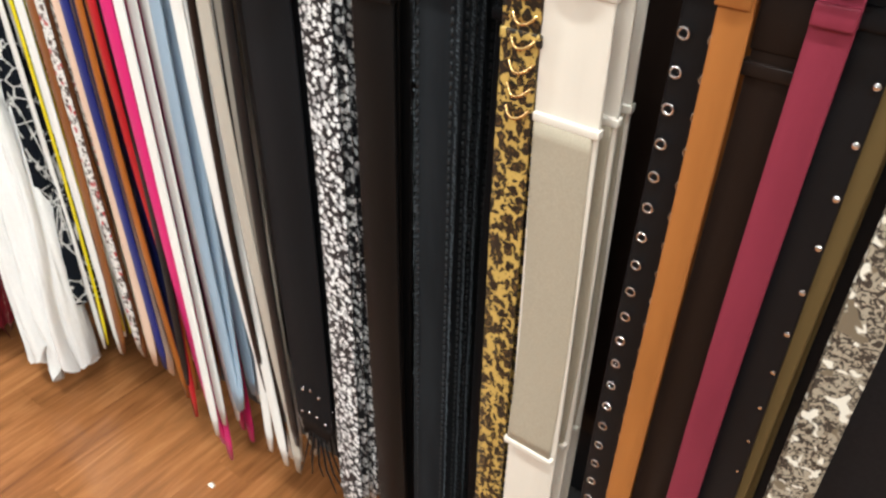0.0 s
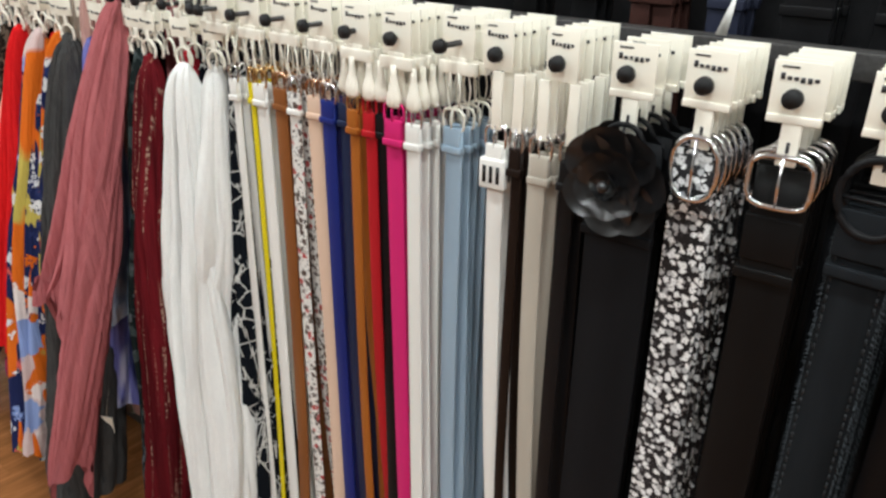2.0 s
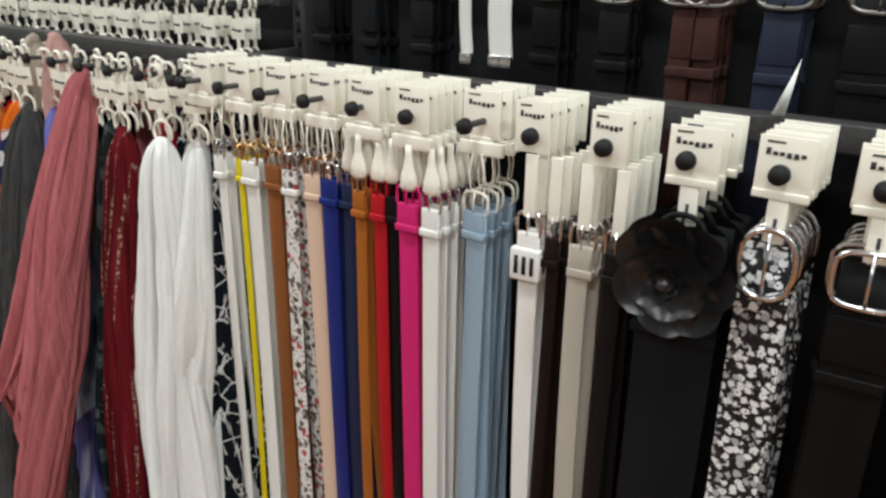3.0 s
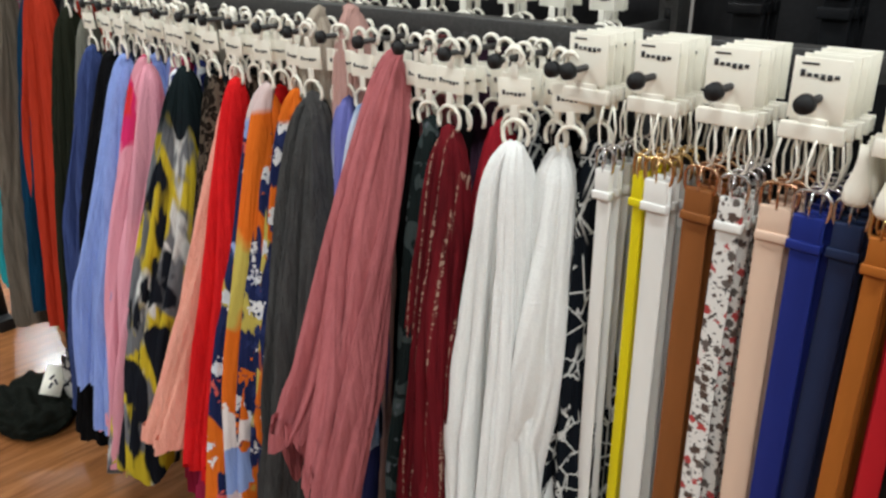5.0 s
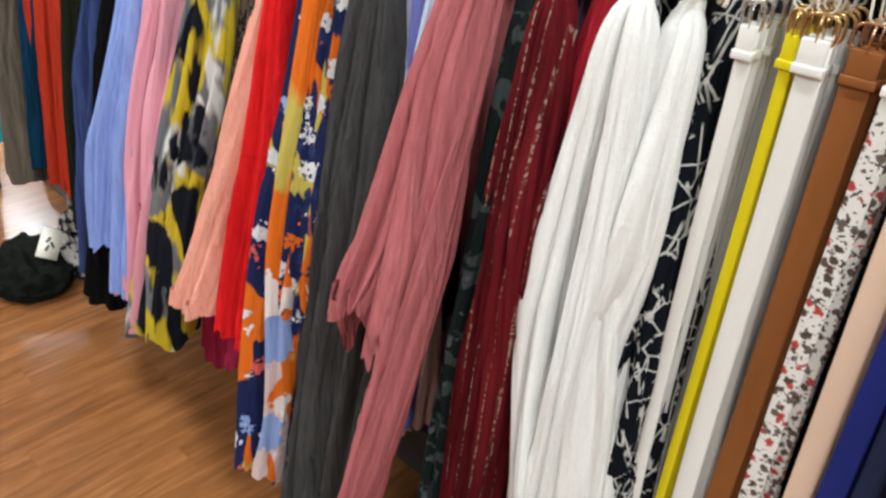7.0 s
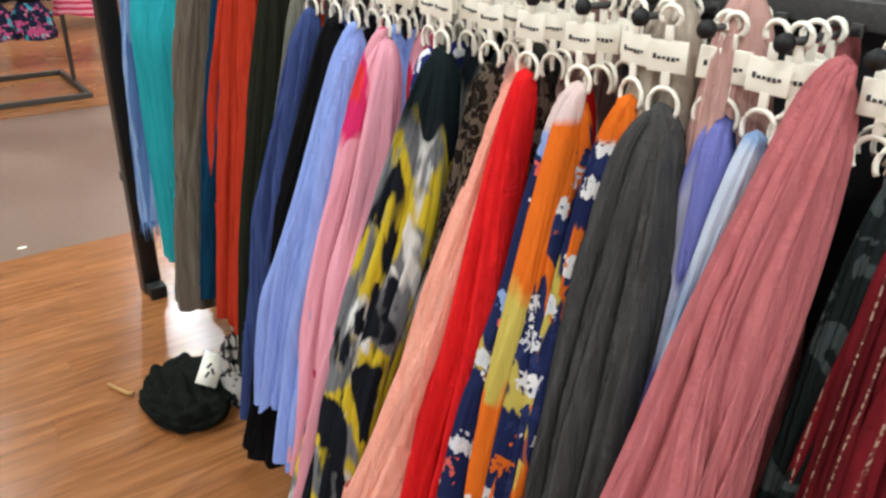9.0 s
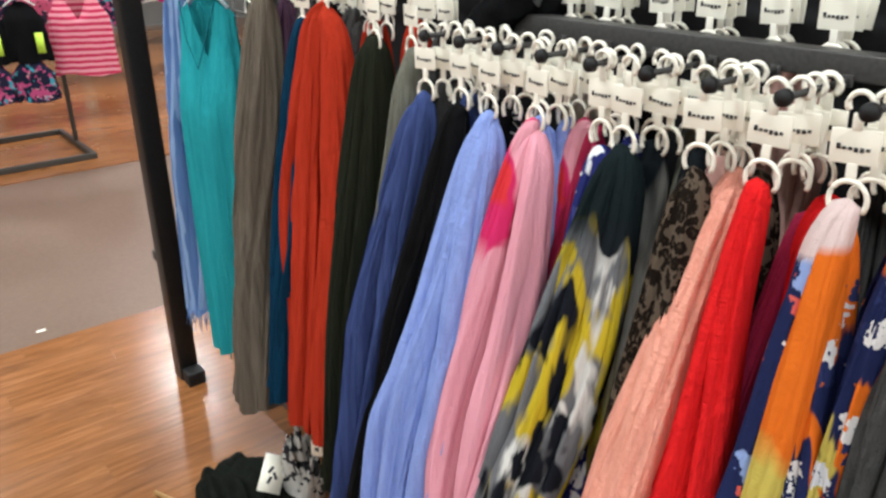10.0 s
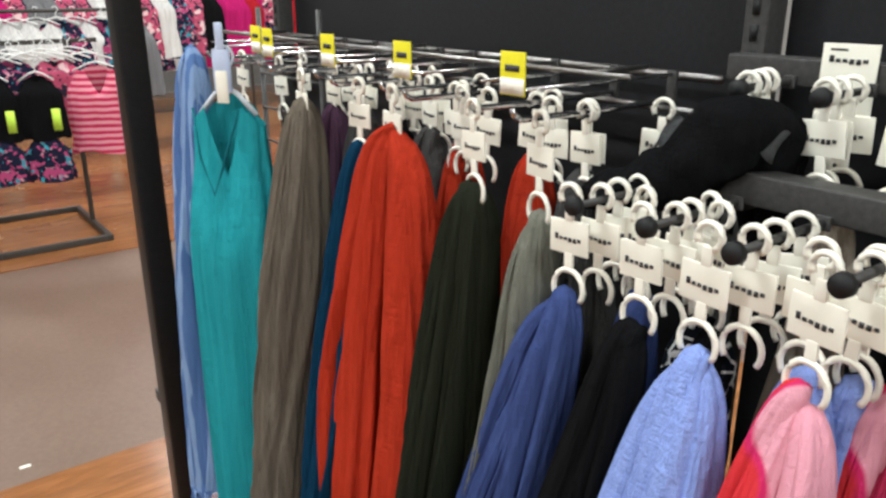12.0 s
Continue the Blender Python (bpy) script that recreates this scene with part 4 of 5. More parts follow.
C_BWLEAF = line_leaves("black_white_leaf", (0.008, 0.010, 0.014), (0.60, 0.60, 0.58))
C_GREY = cloth("charcoal_crinkle", (0.075, 0.073, 0.072), (0.045, 0.045, 0.046), 700, 0.8)
C_PBLUE = soft_dye("faded_blue", (0.20, 0.29, 0.47), ((9, 0.55, 0.04, (0.50, 0.56, 0.68), 0.0), (10, 0.60, 0.03, (0.10, 0.10, 0.26), 5.0)), 0.5)
C_INDIGO = soft_dye("indigo", (0.030, 0.036, 0.12), ((10, 0.48, 0.04, (0.16, 0.17, 0.46), 0.0), (12, 0.60, 0.03, (0.46, 0.48, 0.66), 5.0)), 0.5)
NAVY_D, ORANGE_D, OLIVE_D, PALE_D = (0.016, 0.022, 0.075), (0.66, 0.14, 0.016), (0.50, 0.40, 0.09), (0.62, 0.48, 0.47)
C_FLORAL = blooms("big_flower_print", PALE_D, (NAVY_D, (0.66, 0.10, 0.12), NAVY_D, (0.74, 0.66, 0.64), (0.25, 0.34, 0.62), NAVY_D), 11.0, 0.52, (0.85, 0.82, 0.82), 0.45, 0.055, ((11.0, 0.50, ORANGE_D, 1.0), (10.0, 0.60, OLIVE_D, 4.0)), ((-0.44, -0.43, ORANGE_D, 0.30), (-0.36, -0.345, OLIVE_D, 0.26), (-0.22, -0.20, ORANGE_D, 0.22), (-0.030, -0.015, PALE_D, 0.12)), 0.8)
C_FLORAL_N = blooms("navy_flower_print", NAVY_D, ((0.62, 0.64, 0.70), (0.74, 0.70, 0.70), NAVY_D, (0.25, 0.34, 0.62), (0.66, 0.12, 0.10)), 24.0, 0.40, (0.80, 0.78, 0.78), 0.45, 0.04, ((11.0, 0.60, ORANGE_D, 2.0), (9.0, 0.63, OLIVE_D, 6.0)), ((-0.05, -0.035, PALE_D, 0.08),), 0.7)
C_FLORAL2 = blooms("dark_flower_print", NAVY_D, ((0.62, 0.62, 0.66), ORANGE_D, (0.70, 0.68, 0.68), (0.025, 0.035, 0.11)), 34.0, 0.42, NAVY_D, 0.45, 0.03, ((12.0, 0.58, OLIVE_D, 2.0), (14.0, 0.60, ORANGE_D, 6.0)), ((-0.04, -0.03, ORANGE_D, 0.08),), 0.75)
C_RED = cloth("bright_red_crepe", (0.78, 0.020, 0.022), (0.62, 0.012, 0.016), 600, 0.7, 0.18)
C_RASP = cloth("raspberry", (0.45, 0.03, 0.09), (0.32, 0.02, 0.06))
C_PEACH = cloth("peach_gauze", (0.88, 0.40, 0.31), (0.78, 0.32, 0.24), 600, 0.7, 0.18)
C_TIE = soft_dye("yellow_grey_tie_dye", (0.16, 0.165, 0.18), ((19, 0.48, 0.03, (0.58, 0.44, 0.03), 0.0), (19, 0.58, 0.03, (0.66, 0.66, 0.64), 4.0), (18, 0.55, 0.02, (0.012, 0.014, 0.02), 8.0)), 0.5, ((-0.16, -0.08, (0.010, 0.016, 0.018), 0.2),))
C_TIE2 = soft_dye("black_green_tie_dye", (0.012, 0.016, 0.020), ((9, 0.56, 0.05, (0.40, 0.32, 0.05), 1.0), (10, 0.60, 0.05, (0.42, 0.42, 0.40), 6.0)))
C_LEO = leopard("brown_leopard_scarf", (0.11, 0.083, 0.062), (0.014, 0.010, 0.008), (0.05, 0.036, 0.026), 84)
C_PINKF = soft_dye("pink_rose_print", (0.74, 0.33, 0.41), ((6, 0.63, 0.012, (0.66, 0.03, 0.07), 2.0), (18, 0.70, 0.012, (0.50, 0.03, 0.07), 0.0)), 0.45, ((-0.17, -0.15, (0.62, 0.03, 0.14), 0.12, -0.004), (-0.12, -0.10, (0.66, 0.04, 0.05), 0.14, -0.010)))
C_NAVYW = print_cloth("navy_white_print", (0.022, 0.028, 0.14), [(24, 0.585, (0.72, 0.74, 0.78), 0.8, 0.0), (16, 0.64, (0.06, 0.07, 0.25), 0.4, 3.0)], 0.45)
C_PERI = cloth("periwinkle", (0.28, 0.38, 0.78), (0.22, 0.30, 0.66), 600, 0.6, 0.18)
C_BLACK = cloth("black_jersey", (0.0085, 0.0085, 0.0095), (0.0055, 0.0055, 0.006))
C_BLUE = cloth("denim_blue", (0.058, 0.088, 0.24), (0.030, 0.046, 0.14))
C_RUST = cloth("rust_red", (0.47, 0.040, 0.018), (0.33, 0.026, 0.012), 700, 0.6)
C_DOLIVE = cloth("dark_olive", (0.022, 0.025, 0.016), (0.014, 0.016, 0.011))
C_SAGE = cloth("sage_grey", (0.20, 0.20, 0.165), (0.12, 0.12, 0.10))
C_TAUPE = cloth("taupe", (0.18, 0.15, 0.12), (0.10, 0.085, 0.066))
C_DTEAL = cloth("dark_teal", (0.006, 0.040, 0.085), (0.004, 0.028, 0.06))
C_TEAL = cloth("turquoise_knit", (0.030, 0.40, 0.455), (0.016, 0.31, 0.365), 800, 0.9)
C_BLST = stripes("blue_stripe_pashmina", (0.11, 0.20, 0.43), (0.25, 0.37, 0.60), 16, 0, 0.5)
C_BLUSH = cloth("blush", (0.60, 0.36, 0.32), (0.48, 0.28, 0.25))
C_SAND = cloth("sand_chiffon", (0.50, 0.43, 0.35), (0.38, 0.32, 0.26))
C_PLUM = cloth("plum", (0.07, 0.035, 0.06), (0.045, 0.02, 0.04))

def S(j):
    """Peg places in the scarf bay."""
    return -1.44 - 0.0765 * j


# scarves on the lower pegs: x, y, label, material, lowest z, width, depth, more
HUNG = [
    (S(0) + 0.012, 0.552, "white gauze scarf with soft fine crinkles", C_WHITE, 0.07, 0.122, 0.12, {"folds": 6, "depth": 0.16, "bulge": 0.06, "second": 0.06, "ragged": 0.02, "lean": 0.045, "pleat": 0.42}),
    (-1.384, 0.578, "white gauze scarf tucked behind its neighbour", C_WHITE, 0.50, 0.115, 0.10, {"folds": 7, "depth": 0.13, "bulge": 0.05, "tails": 2, "lean": -0.045, "pleat": 0.42}),
    (-1.352, 0.606, "black scarf with white leaf print", C_BWLEAF, 0.22, 0.085, 0.09, {"bulge": 0.05}),
    (S(1) - 0.012, 0.556, "burgundy scarf with metallic thread rows", C_DKRED, 0.16, 0.100, 0.11, {"fringe_mat": C_DKRED, "bulge": 0.10, "folds": 9}),
    (-1.482, 0.600, "cherry red scarf hanging in soft folds", C_RED2, 0.42, 0.09, 0.10, {"bulge": 0.03}),
    (-1.455, 0.62, "black scarf with white leaf print", C_BWLEAF, 0.26, 0.09, 0.09, {"bulge": 0.03}),
    (S(2) + 0.030, 0.556, "dark green and black floral scarf", C_CAMO, 0.16, 0.060, 0.08, {"bulge": 0.09}),
    (-1.636, 0.562, "dusty rose voile scarf with trailing corners", C_MAUVE, 0.665, 0.122, 0.11, {"bulge": 0.33, "corners": 0.07, "ragged": 0.03, "depth": 0.24, "lean": 0.01, "drop": 0.012, "second": -0.30, "second_at": 1, "flip": 1, "pleat": 0.40, "folds": 9, "hanger": False}),
    (-1.690, 0.556, "faded blue scarf with white band", C_PBLUE, 0.58, 0.075, 0.10, {"bulge": 0.12, "lean": -0.02}),
    (-1.737, 0.562, "indigo scarf hanging in soft folds", C_INDIGO, 0.35, 0.07, 0.10, {"bulge": 0.06, "tails": 2}),
    (S(4) - 0.052, 0.548, "charcoal grey crinkled scarf with frayed edge", C_GREY, 0.16, 0.130, 0.14, {"bulge": 0.16, "folds": 10, "depth": 0.20, "lean": 0.03, "pleat": 0.42}),
    (S(5) + 0.000, 0.590, "sand coloured chiffon scarf thrown over the peg", C_SAND, 0.30, 0.125, 0.10, {"bulge": 0.03, "drop": -0.026, "hanger": False}),
    (S(4) + 0.004, 0.585, "blush pink scarf thrown over the back of the peg", C_BLUSH, 0.30, 0.11, 0.08, {"bulge": 0.02, "drop": -0.034, "hanger": False}),
    (-1.912, 0.547, "scarf with large navy, orange and yellow flowers", C_FLORAL, 0.24, 0.100, 0.13, {"bulge": 0.20, "depth": 0.17, "folds": 6, "lean": 0.03, "flip": 1, "mats": (C_FLORAL_N, C_FLORAL2, C_FLORAL)}),
    (-1.842, 0.552, "scarf with small navy, orange and yellow flowers", C_FLORAL2, 0.30, 0.095, 0.11, {"bulge": 0.14, "tails": 2, "lean": 0.0}),
    (S(7) - 0.016, 0.547, "bright red crepe scarf hanging in soft folds", C_RED, 0.45, 0.078, 0.12, {"bulge": 0.21, "folds": 7, "depth": 0.14, "lean": 0.012}),
    (S(7) + 0.008, 0.605, "raspberry scarf hanging in soft folds", C_RASP, 0.38, 0.075, 0.09, {"drop": 0.13, "bulge": 0.28, "lean": -0.01}),
    (S(8) + 0.014, 0.578, "peach gauze scarf with fluffy end", C_PEACH, 0.475, 0.085, 0.085, {"bulge": 0.32, "folds": 6, "depth": 0.14, "tails": 2, "lean": -0.045, "ragged": 0.006}),
    (S(8) - 0.018, 0.550, "brown leopard print scarf", C_LEO, 0.52, 0.080, 0.10, {"bulge": 0.10, "lean": -0.02}),
    (S(8) - 0.02, 0.60, "dusty blush scarf hanging in soft folds", C_BLUSH, 0.24, 0.09, 0.10, {"bulge": 0.12}),
    (S(9) - 0.030, 0.547, "yellow, grey and black tie-dyed scarf", C_TIE, 0.32, 0.100, 0.12, {"bulge": 0.22, "depth": 0.18, "folds": 6, "lean": -0.07, "second": 0.03, "ragged": 0.02}),
    (S(9) - 0.03, 0.60, "black and green tie-dyed scarf", C_TIE2, 0.25, 0.10, 0.10, {"bulge": 0.06}),
    (S(10) + 0.004, 0.553, "navy scarf with white print hanging in soft folds", C_NAVYW, 0.40, 0.080, 0.11, {"bulge": 0.05}),
    (S(11) - 0.020, 0.547, "pink scarf with red rose blots", C_PINKF, 0.33, 0.115, 0.13, {"bulge": 0.21, "depth": 0.16, "folds": 6, "second": 0.05, "lean": -0.015}),
    (S(11) + 0.03, 0.60, "raspberry scarf hanging in soft folds", C_RASP, 0.2, 0.09, 0.10, {"bulge": 0.1}),
    (S(12) - 0.028, 0.545, "periwinkle blue crinkled scarf", C_PERI, 0.39, 0.175, 0.16, {"bulge": 0.20, "folds": 8, "depth": 0.16, "second": 0.05, "lean": -0.03}),
    (S(12) + 0.044, 0.572, "periwinkle blue crinkled scarf", C_PERI, 0.45, 0.11, 0.11, {"bulge": 0.10}),
    (S(13) - 0.016, 0.547, "plain black jersey scarf", C_BLACK, 0.235, 0.110, 0.13, {"bulge": 0.15, "lean": -0.10}),
    (S(13) + 0.02, 0.60, "black and white print scarf", C_BWLEAF, 0.95, 0.09, 0.09, {"bulge": 0.05}),
    (S(14) - 0.018, 0.547, "denim blue crinkled scarf", C_BLUE, 0.25, 0.132, 0.15, {"bulge": 0.11, "folds": 9, "lean": -0.12}),
    (S(14) + 0.03, 0.59, "denim blue crinkled scarf", C_BLUE, 0.3, 0.09, 0.10, {"bulge": 0.06}),
]
for hx, hy, lab, mt, zb, wd, dp, kw in HUNG:
    scarf(lab, mt, hx, hy, zb, wd, dp, **kw)
# more of the same scarves further back on the pegs
for k, dx, lab, mt in (
    (14, 0.022, "denim blue crinkled scarf behind another", C_BLUE), (13, 0.026, "plain black jersey scarf behind another", C_BLACK), (12, 0.070, "periwinkle blue crinkled scarf behind another", C_PERI),
    (11, 0.024, "pink rose print scarf behind another", C_PINKF), (10, 0.028, "navy scarf with white print behind another", C_NAVYW), (9, 0.030, "black and green tie-dyed scarf behind another", C_TIE2),
    (8, 0.034, "brown leopard print scarf behind another", C_LEO), (7, 0.036, "bright red crepe scarf behind another", C_RED), (6, 0.040, "dark flower print scarf behind another", C_FLORAL2),
    (1, 0.036, "cherry red scarf behind another", C_RED2),
):
    scarf(lab, mt, S(k) + dx, 0.594, 0.50, 0.072, 0.07, bulge=0.08, tails=1, hanger=False, lean=-0.01)
# empty hangers further back on the pegs
rngh = random.Random(9)
for k in range(-1, 15):
    for j in range(3):
        copy_thing(SHANGER, pose(S(k) + rngh.uniform(-0.003, 0.003), KNOB_Y + 0.034 + j * 0.024 + rngh.uniform(-0.006, 0.006), KNOB_Z, 0, rngh.uniform(-5, 5), rngh.uniform(-16, 16)))

def hem_tag(x, y, z, turn):
    t = tagged(new("paper_tag"), "small white paper tag hanging at a scarf hem", "tag", "hem tags")
    t.matrix_basis = pose(x, y, z, 8, 6, turn)
    part("card", box(bmesh.new(), -0.013, -0.0005, -0.045, 0.013, 0.0005, 0.0, 0.0002), CARD, t)
    part("print", box(bmesh.new(), -0.004, -0.0010, -0.030, 0.005, -0.0006, -0.020), INK, t)
    part("thread", tube(bmesh.new(), [(0, 0, -0.002), (0.003, 0.004, 0.03), (0.004, 0.02, 0.06)], 0.0005, 4), CARD, t)


hem_tag(-1.535, 0.49, 0.20, 35)
hem_tag(-1.70, 0.44, 0.36, 30)
hem_tag(-2.86, 0.49, 0.33, 40)

# ---- upper tier ----
UP_Z = 1.296
for i in range(15):
    ux = -2.47 + i * STEP * 0.97
    peg_hook(ux, 0.690, 0.775, UP_Z)
    for j in range(3):
        copy_thing(SHANGER, pose(ux + rngh.uniform(-0.003, 0.003), 0.702 + j * 0.018, UP_Z, 0, rngh.uniform(-5, 5), rngh.uniform(-20, 20)))
for i, (lab, mt) in enumerate((("sand coloured chiffon scarf", C_SAND), ("black jersey scarf hanging in soft folds", C_BLACK), ("sage grey scarf hanging in soft folds", C_SAGE), ("blush pink scarf hanging in soft folds", C_BLUSH), ("charcoal grey scarf hanging in soft folds", C_GREY), ("black jersey scarf hanging in soft folds", C_BLACK), ("dusty rose scarf hanging in soft folds", C_MAUVE), ("plum scarf hanging in soft folds", C_PLUM), ("black and white print scarf", C_BWLEAF), ("charcoal grey scarf hanging in soft folds", C_GREY))):
    scarf(lab, mt, -2.40 + i * 0.112, 0.742, 0.40, 0.10, 0.08, UP_Z, hanger=False, bulge=0.0, folds=6)
UPB_Z = 1.425
UPPER = [(-1.25, "black leather belt with a pewter buckle", BLACK_L, 0.034), (-1.16, "black braided belt with a pewter buckle", BLACK_E, 0.028), (-1.07, "black leather belt with a pewter buckle", BLACK_L, 0.034), (-0.885, "black belt with worn buckle", BROWNBLK, 0.036), (-0.80, "black leather belt with a pewter buckle", BLACK_L, 0.036), (-0.725, "reddish brown leather belt with a pewter buckle", COCOA, 0.024), (-0.698, "reddish brown leather belt with a pewter buckle", COCOA, 0.024), (-0.625, "slate blue leather belt with a pewter buckle", SLATEB, 0.036), (-0.54, "black leather belt with a pewter buckle", BLACK_L, 0.05), (-0.45, "black leather belt with a pewter buckle", BLACK_L, 0.046), (-0.36, "black leather belt with a pewter buckle", BLACK_L, 0.046), (-0.27, "dark brown leather belt with a pewter buckle", DKBROWN, 0.04), (-0.18, "black leather belt with a pewter buckle", BLACK_L, 0.04)]
for i, (ux, lab, mt, wd) in enumerate(UPPER):
    peg_hook(ux, 0.705, 0.775, UPB_Z)
    hang_row(wide_belt(lab, mt, wd, 1.0, "square", PEWTER, None, 200 + i), ux, [0.715, 0.735, 0.755], UPB_Z, seed=200 + i)
for ux in (-0.998, -0.955, -0.94):
    t = tagged(new("slim_belt"), "slim shiny white belt hanging by its buckle", "belt", "hanging slim belts")
    t.location = (ux, 0.712, UPB_Z)
    part("strap", strap_mesh(0.017, -0.03, -0.172, 0, seed=3, tip=""), WHITEL, t)
    part("tip", box(bmesh.new(), -0.009, -0.003, -0.182, 0.009, 0.003, -0.168, 0.001), CHROME, t)


# ---- wire hook section ----
def wire_hook(x, y_tip, y_back, z, tag=None):
    h = tagged(new("wire_hook"), "long chrome wire hook with an upturned tip" + (" and yellow price tag" if tag else ""), "wire hook", "chrome wire hooks")
    h.location = (x, y_tip, z)
    d = y_back - y_tip
    part("rod", tube(bmesh.new(), [(0, d, 0), (0, d * 0.5, -0.001), (0, 0.012, 0), (0, 0.004, 0.004), (0, 0, 0.012)], 0.0033, 8), CHROME, h)
    part("top_rod", tube(bmesh.new(), [(0, d, 0.028), (0, 0.01, 0.028)], 0.002, 6), CHROME, h)
    part("back_clip", box(bmesh.new(), -0.006, d - 0.006, -0.005, 0.006, d - 0.001, 0.032, 0.001), STEEL_DARK, h)
    if tag:
        tg = part("price_tag", box(bmesh.new(), -0.017, -0.001, 0.024, 0.017, 0.0006, 0.064, 0.0004), YELLOW_TAG if tag == "y" else CARD, h, "yellow and white shelf price tag")
        part("white_strip", box(bmesh.new(), -0.0165, -0.0014, 0.025, 0.0165, -0.0011, 0.040), CARD, tg)
        part("print", box(bmesh.new(), -0.010, -0.0014, 0.046, 0.010, -0.0011, 0.052), INK, tg)
    return h


part("wire_rail", tube(bmesh.new(), [(-3.70, 0.80, 1.288), (-2.56, 0.80, 1.288)], 0.005, 8), PEWTER, gondola)
part("wire_rail", tube(bmesh.new(), [(-3.70, 0.80, 1.250), (-2.56, 0.80, 1.250)], 0.004, 8), PEWTER, gondola)
part("wire_rail", tube(bmesh.new(), [(-3.70, 0.70, 1.294), (-2.60, 0.70, 1.294)], 0.0032, 8), PEWTER, gondola)
for cxx in (-2.66, -3.1, -3.6):
    part("rail_arm", tube(bmesh.new(), [(cxx, 0.80, 1.294), (cxx, 0.70, 1.294)], 0.003, 6), PEWTER, gondola)
for i, hx in enumerate((-2.617, -2.70, -2.80, -2.88, -2.97, -3.05, -3.15, -3.235, -3.34, -3.45)):
    wire_hook(hx, 0.555 + 0.02 * (i % 2), 0.795, 1.262, "y" if i in (0, 2, 4, 6, 7) else None)
WIRED = [
    (-2.600, "sage grey crinkled scarf with stitched edge", C_SAGE, 0.30, 0.085, 0.13, {"folds": 8}),
    (-2.702, "dark olive scarf with small studs", C_DOLIVE, 0.34, 0.072, 0.13, {"drop": 0.075}),
    (-2.852, "rust red crinkled scarf hanging in soft folds", C_RUST, 0.375, 0.265, 0.12, {"drop": 0.035, "depth": 0.12, "folds": 9, "bulge": 0.09}),
    (-2.945, "dark teal scarf hanging in soft folds", C_DTEAL, 0.42, 0.085, 0.12, {"drop": 0.07}),
    (-3.090, "taupe crinkled scarf hanging in soft folds", C_TAUPE, 0.335, 0.085, 0.13, {"drop": 0.02, "folds": 8}),
    (-3.40, "pale blue striped pashmina with fringe", C_BLST, 0.44, 0.10, 0.10, {"drop": -0.03, "fringe_mat": C_BLST, "bulge": 0.05}),
]
for wx, lab, mt, zb, wd, dp, kw in WIRED:
    scarf(lab, mt, wx, 0.53 if mt is C_BLST else 0.583 if mt is C_DTEAL else 0.575, zb, wd, dp, 1.258, **kw)
for wx, lab, mt in ((-2.70, "rust red crinkled scarf hanging in soft folds", C_RUST), (-2.83, "rust red crinkled scarf hanging in soft folds", C_RUST), (-2.90, "charcoal grey scarf hanging in soft folds", C_GREY), (-2.98, "black jersey scarf hanging in soft folds", C_BLACK), (-3.08, "charcoal grey scarf hanging in soft folds", C_GREY), (-3.16, "plum scarf hanging in soft folds", C_PLUM), (-2.62, "charcoal grey scarf hanging in soft folds", C_GREY)):
    scarf(lab, mt, wx, 0.665, 0.32, 0.11, 0.12, 1.258, bulge=0.05, drop=0.055)
for i in range(22):
    copy_thing(SHANGER, pose(-2.58 - 0.042 * i + rngh.uniform(-0.01, 0.01), 0.62 + rngh.uniform(0, 0.13), 1.258, 0, rngh.uniform(-5, 5), rngh.uniform(-20, 20)))


# turquoise top on a clear hanger
def garment(width, length, depth, neck=0.0, sleeves=0.0, seed=0, hem=0.0, strap=False):
    """A hanging garment front and back with shoulders, neckline and soft folds; origin at the neck."""
    rng = random.Random(seed)
    A = [rng.uniform(0, 6.28) for _ in range(6)]
    nu, nv = 40, 26
    bm = bmesh.new()
    rings = []
    for j in range(nv + 1):
        s = j / nv
        ring = []
        for i in range(nu):
            q = 2 * math.pi * i / nu
            c, sn = math.cos(q), math.sin(q)
            hw = width / 2 * (0.78 + 0.30 * smooth(0, 0.25, s) + hem * s)
            hd = depth / 2 * (0.35 + 0.65 * smooth(0, 0.3, s))
            k = 1 + 0.10 * s * math.sin(7 * q + A[0] + 1.2 * s) + 0.05 * math.sin(11 * q + A[1] + 3 * s) + 0.16 * smooth(0.05, 0.5, s) * (abs(math.sin(3 * q + A[3] + 1.6 * noise.noise(Vector((c * 2, sn * 2, 3 * s))))) - 0.6)
            shoulder_drop = 0.05 * abs(c) ** 1.5 * (1 - s)
            z = -length * s - shoulder_drop
            if sn < 0:
                z -= neck * max(0, 1 - abs(c) / 0.45) * (1 - s) ** 4
            if s > 0.92:
                z -= 0.01 * math.sin(3 * q + A[2])
            ring.append(bm.verts.new((hw * math.copysign(abs(c) ** 0.8, c) * k, hd * sn * k, z)))
        rings.append(ring)
    for j in range(nv):
        for i in range(nu):
            bm.faces.new((rings[j][i], rings[j + 1][i], rings[j + 1][(i + 1) % nu], rings[j][(i + 1) % nu]))
    if sleeves:
        for sx in (-1, 1):
            tube(bm, [(sx * width * 0.42, 0, -0.05), (sx * width * 0.52, -0.005, -0.05 - sleeves * 0.5), (sx * width * 0.55, -0.01, -0.05 - sleeves)], [depth * 0.32, depth * 0.42, depth * 0.40], 14)
    bmesh.ops.recalc_face_normals(bm, faces=bm.faces)
    return bm


